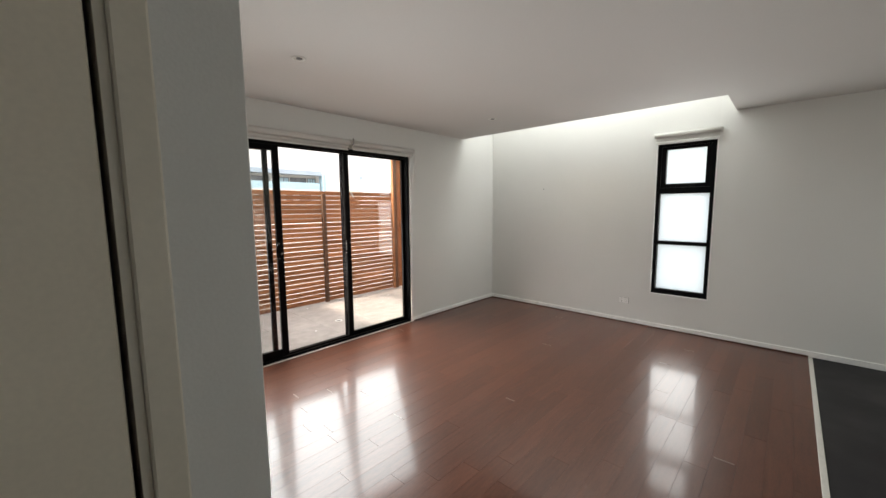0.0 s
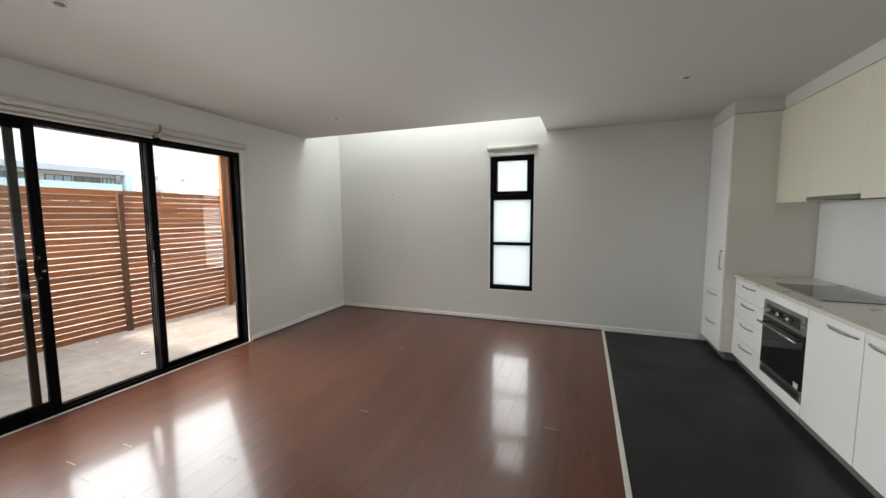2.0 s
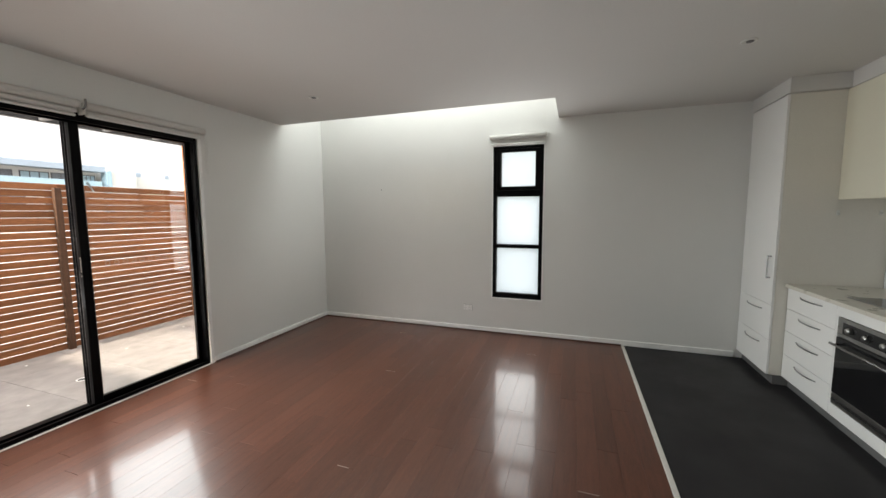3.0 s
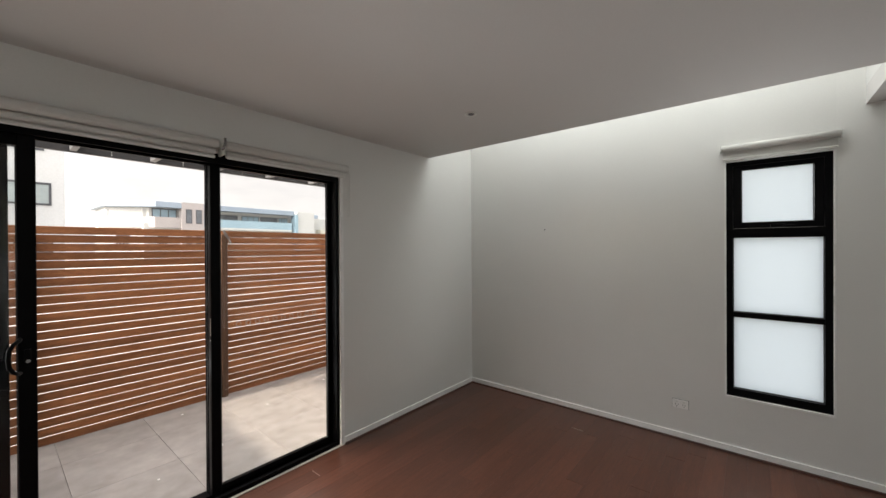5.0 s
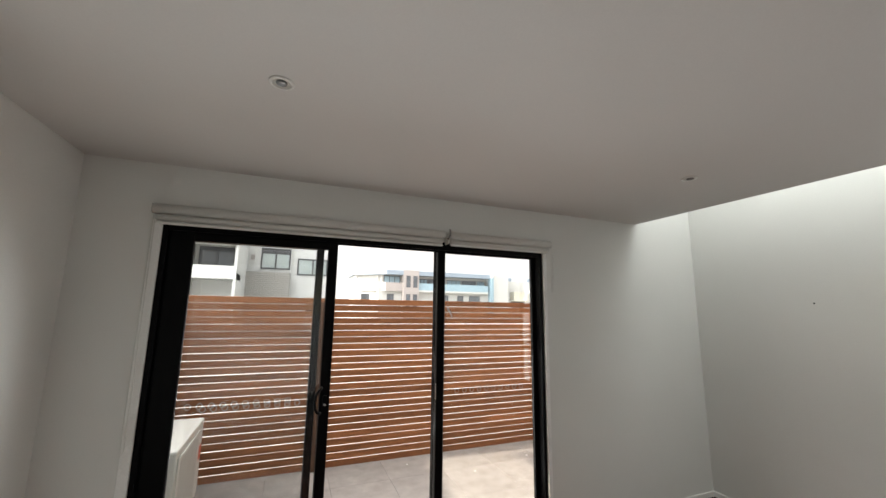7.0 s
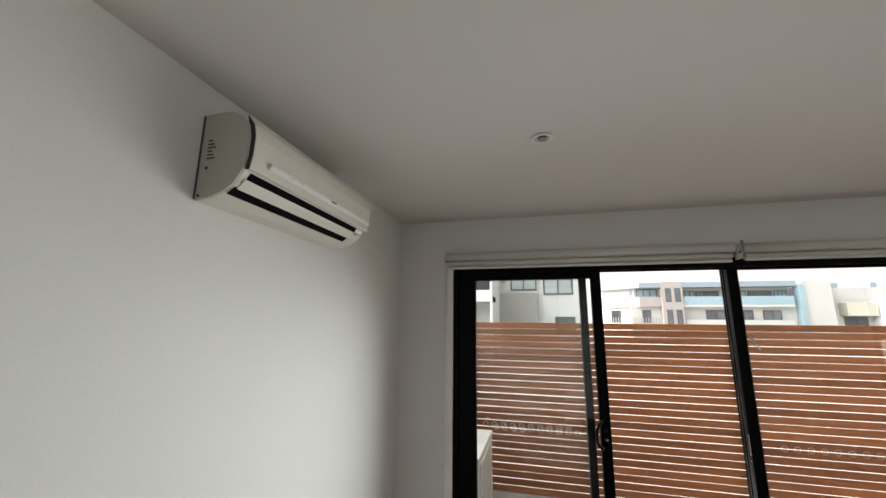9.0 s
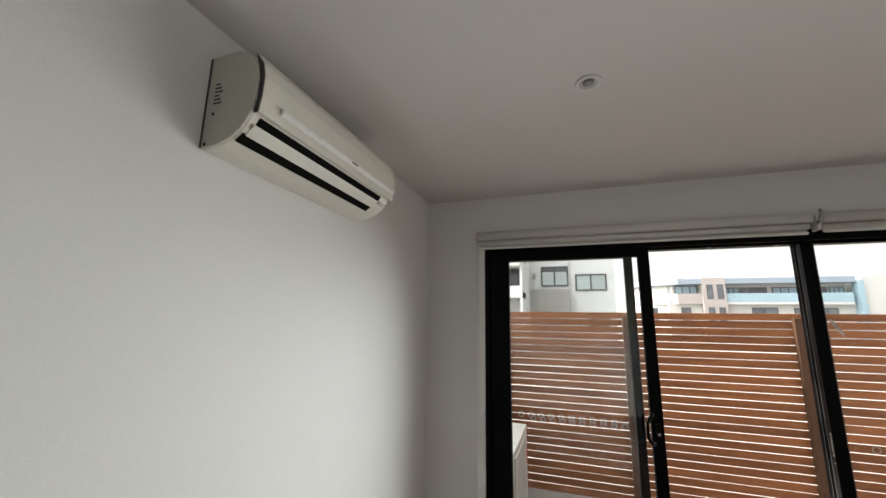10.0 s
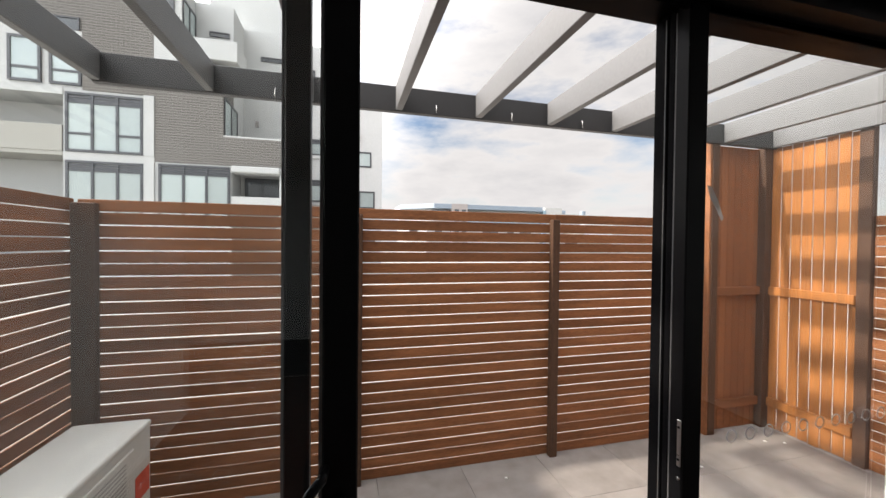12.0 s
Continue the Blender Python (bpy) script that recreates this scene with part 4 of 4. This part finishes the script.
# ---- pergola ----
pergola = thing("pergola", "grey painted timber pergola with evenly spaced rafters", "pergola", (-1.0, -2.5, 2.48))
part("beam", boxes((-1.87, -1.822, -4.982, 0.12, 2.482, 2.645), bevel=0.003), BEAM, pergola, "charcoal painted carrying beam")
part("ledger", boxes((-0.235, -0.191, -4.982, 0.12, 2.482, 2.645), bevel=0.003), PERGOLA, pergola)
for k in range(-3, 7):
    y = -3.300 + 0.5525 * k
    part("rafter", boxes((-1.8205, -0.2355, y - 0.022, y + 0.022, 2.488, 2.648), bevel=0.003), PERGOLA, pergola)
hook0 = thing("cup_hook", "small pale screw hook under the pergola beam", "hook", (-1.80, -3.05, 2.5), "cup hooks")
part("wire", tube([(-1.822, -3.05, 2.545), (-1.812, -3.05, 2.545), (-1.808, -3.05, 2.535), (-1.808, -3.052, 2.50), (-1.806, -3.05, 2.49)], 0.003, 6), STEEL, hook0)
for y in (-2.50, -1.93, -4.05):
    copy_thing(hook0, Matrix.Translation((-1.80, y, 2.5)))

# ---- outdoor condenser ----
unit = thing("condenser_unit", "off-white outdoor air conditioner unit with red sticker", "air conditioner", (-1.05, -4.70, 0))
ux0, ux1, uy0, uy1, uz0, uz1 = -1.495, -0.610, -4.875, -4.560, 0.105, 0.74
part("body", boxes((ux0, ux1, uy0, uy1, uz0, uz1 - 0.022), bevel=0.012, segments=3), CONDENSER, unit)
part("lid", boxes((ux0 - 0.004, ux1 + 0.004, uy0 - 0.004, uy1 + 0.004, uz1 - 0.036, uz1), bevel=0.014, segments=3), CONDENSER, unit, "slightly dusty top lid")
grille = part("fan_panel", boxes((ux0 + 0.17, ux1 - 0.04, uy1 + 0.0005, uy1 + 0.012, uz0 + 0.04, uz1 - 0.06), bevel=0.006, segments=2), CONDENSER, unit, "raised front panel with fine grille")
for k in range(26):
    z = uz0 + 0.075 + k * 0.0185
    part("grille_slot", boxes((ux0 + 0.24, ux1 - 0.08, uy1 + 0.0118, uy1 + 0.0128, z, z + 0.007)), SLOT, grille)
part("sticker", boxes((ux0 + 0.02, ux0 + 0.145, uy1 + 0.0005, uy1 + 0.0018, uz1 - 0.335, uz1 - 0.215)), RED, unit, "faded red sticker")
for i in range(3):
    for k in range(7):
        part("vent_slot", boxes((ux1 - 0.0005, ux1 + 0.0015, uy0 + 0.045 + i * 0.042, uy0 + 0.071 + i * 0.042, uz1 - 0.135 - k * 0.066, uz1 - 0.085 - k * 0.066), bevel=0.0004), DARKGAP, unit)
part("side_grip", boxes((ux1 + 0.0, ux1 + 0.02, uy0 + 0.03, uy0 + 0.075, uz1 - 0.115, uz1 - 0.075), bevel=0.005), CONDENSER, unit)
for x in (ux0 + 0.12, ux1 - 0.16):
    part("foot", boxes((x, x + 0.06, uy0 - 0.03, uy1 + 0.05, 0.085, 0.1045), (x, x + 0.06, uy1 + 0.005, uy1 + 0.05, 0.0, 0.085), (x, x + 0.06, uy0 - 0.03, uy0 + 0.02, 0.0, 0.085), bevel=0.004), PLASTIC, unit, "white plastic foot block")


# ---- buildings beyond the fence ----
def far_window(parent, x, y0, y1, z0, z1, n, pane=PANE, louvre=0.0, transom=None, bar=0.10):
    """A framed window of n lights in a wall whose face is at x, looking towards +x."""
    spans = [(x - 0.06, x + 0.05, y0, y1, z1 - bar, z1), (x - 0.06, x + 0.05, y0, y1, z0, z0 + bar)]
    step = (y1 - y0 - bar) / n
    for i in range(n + 1):
        spans.append((x - 0.06, x + 0.05, y0 + i * step, y0 + i * step + bar, z0 + bar, z1 - bar))
    if louvre:
        spans.append((x - 0.06, x + 0.04, y0 + bar, y1 - bar, z1 - louvre - bar, z1 - louvre))
    if transom:
        for i in (0, n - 1) if n > 2 else range(n):
            spans.append((x - 0.06, x + 0.04, y0 + i * step + bar, y0 + (i + 1) * step, transom, transom + bar))
    w = part("window", boxes(*spans), CHARCOAL, parent, "charcoal framed window")
    for i in range(n):
        a, b = y0 + i * step + bar, y0 + (i + 1) * step
        part("pane", boxes((x - 0.05, x + 0.012, a, b, z0 + bar, z1 - bar - louvre)), pane, w)
        if louvre:
            part("louvre", boxes(*[(x - 0.05, x + 0.02, a, b, z1 - bar - louvre + k * 0.11, z1 - bar - louvre + k * 0.11 + 0.095) for k in range(int((louvre - 0.02) / 0.11) + 1)]), CHARCOAL, w)
    return w


flats = thing("apartment_building", "white and grey-brick apartment block with balconies", "building", (-20, -12, -0.3))
FXA, BXA = -18.0, -26.0
part("wall", boxes((FXA - 9, FXA - 1.6, -26, -8.93, -0.3, 12.9), (FXA - 9, FXA - 3.5, -8.93, -6.47, 4.99, 12.9), (FXA - 9, FXA - 1.6, -8.93, -6.47, -0.3, 4.98)), RENDERED, flats, "white rendered wall")
part("wall", boxes((FXA - 1.6, FXA, -11.56, -8.92, 4.98, 9.3), (FXA - 1.6, FXA, -8.92, -6.47, 4.98, 6.25), (FXA - 1.6, FXA, -14.09, -11.561, 7.751, 12.9), (FXA - 1.6, FXA - 0.25, -17.4, -14.091, 10.2, 12.9)), BRICK, flats, "grey brick wall")
part("wall", boxes((FXA - 1.6, FXA, -14.75, -11.56, 4.86, 5.20), (FXA - 1.6, FXA + 0.03, -11.95, -11.561, -0.3, 4.86), (FXA - 1.6, FXA + 0.03, -11.95, -11.561, 5.20, 7.75), (FXA - 1.6, FXA - 0.03, -14.75, -11.95, -0.3, 4.86), (FXA - 1.6, FXA - 0.03, -14.75, -11.95, 5.2, 7.75), (FXA - 1.6, FXA - 0.03, -11.56, -8.60, -0.3, 4.98), (FXA - 1.6, FXA, -8.92, -6.47, 6.25, 6.32), (FXA - 1.6, FXA - 0.2, -17.4, -14.091, 7.751, 10.199), (FXA - 1.6, FXA, -26, -14.75, 7.50, 7.75)), RENDERED, flats, "white rendered wall")
part("wall", boxes((FXA - 1.6, FXA, -11.56, -10.54, 9.301, 12.9)), RENDERED, flats, "white rendered upper bay")
part("wall", boxes((FXA - 6.0, FXA - 4.0, -8.9, -6.8, 12.9, 14.6), (FXA - 7.5, FXA - 5.0, -11, -7.4, 12.9, 16.0)), RENDERED, flats, "stepped white upper storey")
for z in (-0.3, 2.1, 5.04):
    part("balcony", boxes((FXA - 1.6, FXA - 0.02, -26, -14.78, z, z + 0.16), (FXA - 0.14, FXA, -26, -14.78, z + 0.16, z + 1.22), bevel=0.01), BALCONY, flats, "warm grey balcony with solid front")
part("balcony", boxes((FXA - 1.6, FXA + 0.02, -8.6, -6.47, 3.0, 3.30), (FXA - 0.1, FXA + 0.02, -8.6, -6.47, 3.3, 3.62)), RENDERED, flats, "white balcony with solid front")
part("awning", boxes((FXA - 0.5, FXA + 0.3, -8.55, -6.55, 4.66, 4.95), bevel=0.04), RENDERED, flats, "white rolled awning")
far_window(flats, FXA - 1.55, -8.4, -6.8, 3.32, 4.7, 2, DARKPANE)
part("wall", boxes((FXA - 1.6, FXA, -6.6, -6.47, -0.3, 4.98)), RENDERED, flats)
far_window(flats, FXA, -14.66, -11.96, 5.21, 7.62, 3, PANE, 0.34, 5.9)
far_window(flats, FXA, -14.66, -11.96, 2.45, 4.85, 3, PANE, 0.34)
far_window(flats, FXA, -11.40, -8.64, 2.45, 4.90, 3, PANE, 0.34)
far_window(flats, FXA - 0.17, -16.62, -15.55, 7.94, 9.75, 1, PANE, 0, 8.45)
far_window(flats, FXA - 0.17, -15.28, -14.2, 7.94, 9.75, 1, PANE, 0, 8.45)
far_window(flats, FXA, -11.24, -10.80, 11.25, 12.1, 1, DARKPANE, bar=0.06)
far_window(flats, FXA - 0.25, -15.3, -14.3, 10.22, 10.75, 1, DARKPANE, bar=0.06)
far_window(flats, FXA - 1.59, -9.96, -9.09, 11.36, 11.60, 1, DARKPANE, bar=0.05)
far_window(flats, FXA - 3.49, -8.10, -7.05, 11.30, 11.55, 1, DARKPANE, bar=0.05)
part("wall_light", boxes((FXA - 3.5, FXA - 3.4, -8.35, -8.20, 7.75, 8.05)), BROWNPANEL, flats, "small square wall light")


def return_window(parent, y, x0, x1, z0, z1, n):
    """A framed window in a return wall whose face is at y, looking towards +y."""
    bar, step = 0.09, (x1 - x0 - 0.09) / n
    spans = [(x0, x1, y - 0.06, y + 0.04, z1 - bar, z1), (x0, x1, y - 0.06, y + 0.04, z0, z0 + bar)]
    spans += [(x0 + i * step, x0 + i * step + bar, y - 0.06, y + 0.04, z0 + bar, z1 - bar) for i in range(n + 1)]
    w = part("window", boxes(*spans), CHARCOAL, parent, "charcoal framed window")
    for i in range(n):
        part("pane", boxes((x0 + i * step + bar, x0 + (i + 1) * step, y - 0.05, y + 0.012, z0 + bar, z1 - bar)), PANE, w)


return_window(flats, -8.92, FXA - 2.2, FXA - 0.12, 6.28, 8.05, 2)
return_window(flats, -10.54, FXA - 1.55, FXA - 0.1, 10.75, 12.2, 2)
part("balcony", boxes((FXA - 1.6, FXA, -10.33, -8.36, 9.62, 10.50), bevel=0.02), RENDERED, flats, "white balcony with solid front")
pivot = Matrix.Translation((0.64, -3.64, 1.62))
flats.matrix_basis = pivot @ Matrix.Scale(1.157, 4) @ pivot.inverted() @ flats.matrix_basis
flats = thing("apartment_building", "white rendered apartment wing behind the brick one", "building", (-28, -5, -0.3))
part("wall", boxes((BXA - 8, BXA, -7.9, -4.15, -0.3, 15.0), (BXA - 8, BXA - 0.25, -4.15, -1.15, -0.3, 11.8), bevel=0.02), RENDERED, flats, "white rendered wall")
part("spandrel", boxes((BXA, BXA + 0.7, -7.9, -4.16, 2.2, 4.36)), PALEBRICK, flats, "pale grey brick balcony front")
part("spandrel", boxes((BXA - 0.1, BXA + 0.7, -12.0, -7.91, 2.2, 4.36)), RENDERED, flats, "white balcony front")
far_window(flats, BXA, -6.14, -4.22, 4.62, 6.09, 2, PANE, 0.3)
far_window(flats, BXA, -6.06, -4.24, 7.74, 8.81, 2, PANE, 0.2)
far_window(flats, BXA - 0.25, -3.75, -1.65, 4.30, 5.50, 2, PANE)
far_window(flats, BXA - 0.25, -3.85, -1.9, 7.18, 8.25, 2, PANE)
far_window(flats, BXA - 0.25, -3.0, -1.6, 1.6, 2.7, 2, DARKPANE)
far_window(flats, BXA, -6.40, -5.65, 12.44, 13.39, 1, DARKPANE)
part("sill", boxes((BXA, BXA + 0.12, -7.2, -4.2, 7.52, 7.72)), RENDERED, flats, "projecting white sill")
part("shutter", boxes((BXA, BXA + 0.5, -6.98, -6.14, 7.74, 9.17)), CHARCOAL, flats, "dark folded shutter")
for y, z in ((-6.75, 5.2), (-3.0, 9.1)):
    part("wall_light", boxes((BXA, BXA + 0.15, y, y + 0.22, z, z + 0.36), (BXA + 0.15, BXA + 0.17, y + 0.05, y + 0.17, z + 0.07, z + 0.29)), BROWNPANEL, flats, "small square wall light")

flats.matrix_basis = Matrix.Translation((0, 0, -0.3)) @ flats.matrix_basis

far = thing("apartment_building", "blue-glazed apartment block in the distance", "building", (-64, 18, -0.3))
part("wall", boxes((-72, -60.8, 9.5, 31, -0.3, 4.9), (-71, -61.6, 9.5, 30.4, 4.9, 7.2)), PALE, far, "pale rendered wall")
part("roof", prism([(-72, 5.5), (-64.5, 5.6), (-59.8, 10.6), (-59.8, 30.6), (-72, 30.6)], "z", 7.0, 7.75, 0.05), BLUEPANEL, far, "blue-grey flat roof with deep edge")
part("wall", prism([(-72, 6.2), (-65, 6.2), (-61.4, 10.2), (-61.4, 13.6), (-72, 13.6)], "z", -0.3, 7.0), PALE, far)
part("wall", boxes((-62, -59.7, 13.6, 16.4, -0.3, 7.8)), BROWNPANEL, far, "taupe clad bay")
part("balcony", prism([(-65.4, 5.6), (-60.2, 10.6), (-60.2, 13.6), (-64, 13.6)], "z", 4.35, 5.75), BROWNPANEL, far, "taupe balcony front")
part("balcony", boxes((-61.6, -60.0, 16.4, 30.2, 4.3, 4.6)), PALE, far, "pale balcony slab")
part("balustrade", boxes((-60.1, -60.0, 16.4, 30.2, 4.6, 5.75)), BLUEGLASS, far, "blue glass balustrade")
part("balustrade", boxes((-60.3, -60.1, 16.6, 30.0, 1.5, 2.6)), PALE, far, "pale solid balustrade")
for k in range(20):
    part("railing_bar", boxes((-60.3, -60.2, 6.4 + k * 0.35, 6.48 + k * 0.35, 1.4, 2.8)), BROWNPANEL, far)
far_window(far, -61.3, 10.5, 13.4, 5.0, 6.9, 3, BLUEGLASS, bar=0.1)
for y in (14.1, 15.35):
    far_window(far, -59.7, y, y + 0.75, 5.0, 6.9, 1, DARKPANE, bar=0.1)
    far_window(far, -59.7, y, y + 0.75, 1.8, 3.9, 1, DARKPANE, bar=0.1)
for y0, y1, m in ((16.6, 18.6, BLUEGLASS), (18.7, 21.8, DARKPANE), (22.4, 25.2, BLUEGLASS), (25.4, 28.4, DARKPANE), (28.6, 30.2, BLUEGLASS)):
    far_window(far, -61.55, y0, y1, 4.7, 6.6, 3, m, bar=0.1)
for y0, y1 in ((7.0, 9.0), (11.0, 12.2), (19.5, 22.4), (24.2, 25.4), (26.6, 28.8)):
    far_window(far, -60.75 if y0 > 10.5 else -63.0, y0, y1, 2.1, 3.9, 2, DARKPANE, bar=0.1)
for y0 in (6.4, 7.5, 8.6):
    part("window", prism([(-64.9, 6.4 + (y0 - 6.4)), (-64.8, 6.4 + (y0 - 6.4)), (-64.2, 7.2 + (y0 - 6.4)), (-64.3, 7.2 + (y0 - 6.4))], "z", 5.8, 6.7), DARKPANE, far)

far.scale = (1, 1, 1.06)
cream = thing("apartment_building", "plain cream apartment block with rooftop units", "building", (-64, 38, -0.3))
part("wall", boxes((-74, -60, 31.2, 34.6, -0.3, 7.7), (-74, -62, 34.6, 46, -0.3, 6.9)), PALE, cream, "plain cream wall")
part("stair_glazing", boxes((-61, -59.6, 30.65, 31.2, -0.3, 7.2)), BLUEGLASS, cream, "teal glazed stair strip")
part("balcony", boxes((-62, -60.4, 36.2, 39.5, 3.2, 4.9)), OCHRE, cream, "ochre balcony hood")
part("balcony", boxes((-62, -60.6, 39.8, 46, 2.0, 5.2)), RENDERED, cream)
far_window(cream, -61.95, 36.6, 39.2, 1.2, 3.1, 2, DARKPANE, bar=0.1)
for y in (34.9, 36.1, 40.5):
    part("rooftop_unit", boxes((-63.2, -62.4, y, y + 0.8, 6.9, 7.6), bevel=0.05), BLUEPANEL, cream, "small rooftop air conditioner")
cream.scale = (1, 1, 1.06)
grey_block = thing("apartment_building", "low pale building far beyond the side fence", "building", (-70, 58, -0.3))
part("wall", boxes((-80, -66, 50, 70, -0.3, 6.6)), PALE, grey_block)
part("roof", boxes((-80.2, -65.8, 49.8, 70.2, 6.6, 6.9)), BLUEPANEL, grey_block)

# ---- many alike pieces ----
rng = random.Random(4)
PITCH = (FENCE_TOP - 0.004) / 25
slat_mesh = {}


def slat(parent, length, place, turn=0.0, wide=0.0673):
    key = round(length, 3)
    if key not in slat_mesh:
        slat_mesh[key] = mesh_of("slat", boxes((-0.006, 0.006, -length / 2, length / 2, 0, wide), bevel=0.002), CEDAR)
    piece("slat", slat_mesh[key], place, parent, turn)


for i in range(25):
    z = 0.004 + i * PITCH
    for y0, y1 in ((-5.10, -3.556), (-3.554, -2.074), (-2.072, -0.60)):
        slat(fence, y1 - y0, (FENCE_X + rng.uniform(-0.001, 0.001), (y0 + y1) / 2, z + rng.uniform(-0.0013, 0.0013)))
    slat(side_fence, 1.72, (-1.06, FENCE_S + rng.uniform(-0.001, 0.001), z + rng.uniform(-0.0015, 0.0015)), 90)
    slat(north_fence, 0.985, (-0.69, 0.072, z), 90)
board = mesh_of("board", boxes((-0.0354, 0.0354, -0.004, 0.004, 0.006, 2.49), bevel=0.001), BOARD)
for k in range(8):
    piece("board", board, (-1.80 + 0.0775 * k - 0.02, 0.055, rng.uniform(-0.004, 0.004)), screen)
# West boards take the darker fence timber, which puts their shade into the colour.
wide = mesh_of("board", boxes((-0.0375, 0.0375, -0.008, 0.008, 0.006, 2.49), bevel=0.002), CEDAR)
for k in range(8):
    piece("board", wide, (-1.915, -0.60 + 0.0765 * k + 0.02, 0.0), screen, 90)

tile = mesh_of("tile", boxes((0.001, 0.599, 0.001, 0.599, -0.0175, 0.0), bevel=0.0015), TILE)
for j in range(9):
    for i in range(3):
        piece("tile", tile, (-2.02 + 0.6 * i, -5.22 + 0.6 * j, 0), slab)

plank_mesh = {}
COLS, WIDE = 32, 0.125
for c in range(COLS):
    y = BACK - rng.uniform(0.05, 1.1)
    while y < -0.01:
        a, b = max(y, BACK), min(y + 1.21, -0.001)
        if b - a > 0.03:
            length = round(b - a, 2)
            if length not in plank_mesh:
                plank_mesh[length] = mesh_of("plank", boxes((0.0002, WIDE - 0.0002, 0.0003, length - 0.0005, -0.011, 0.0), bevel=0.0005), PLANK)
            piece("plank", plank_mesh[length], (c * WIDE, a, 0), floor)
            if b < -0.3 and b > -4.9 and rng.random() < 0.13:
                part("chipped_end", boxes((c * WIDE + 0.008, c * WIDE + WIDE - rng.uniform(0.01, 0.05), b - 0.0018, b + 0.0014, -0.004, 0.0006)), CHIP, floor, "pale chipped plank end")
        y += 1.21
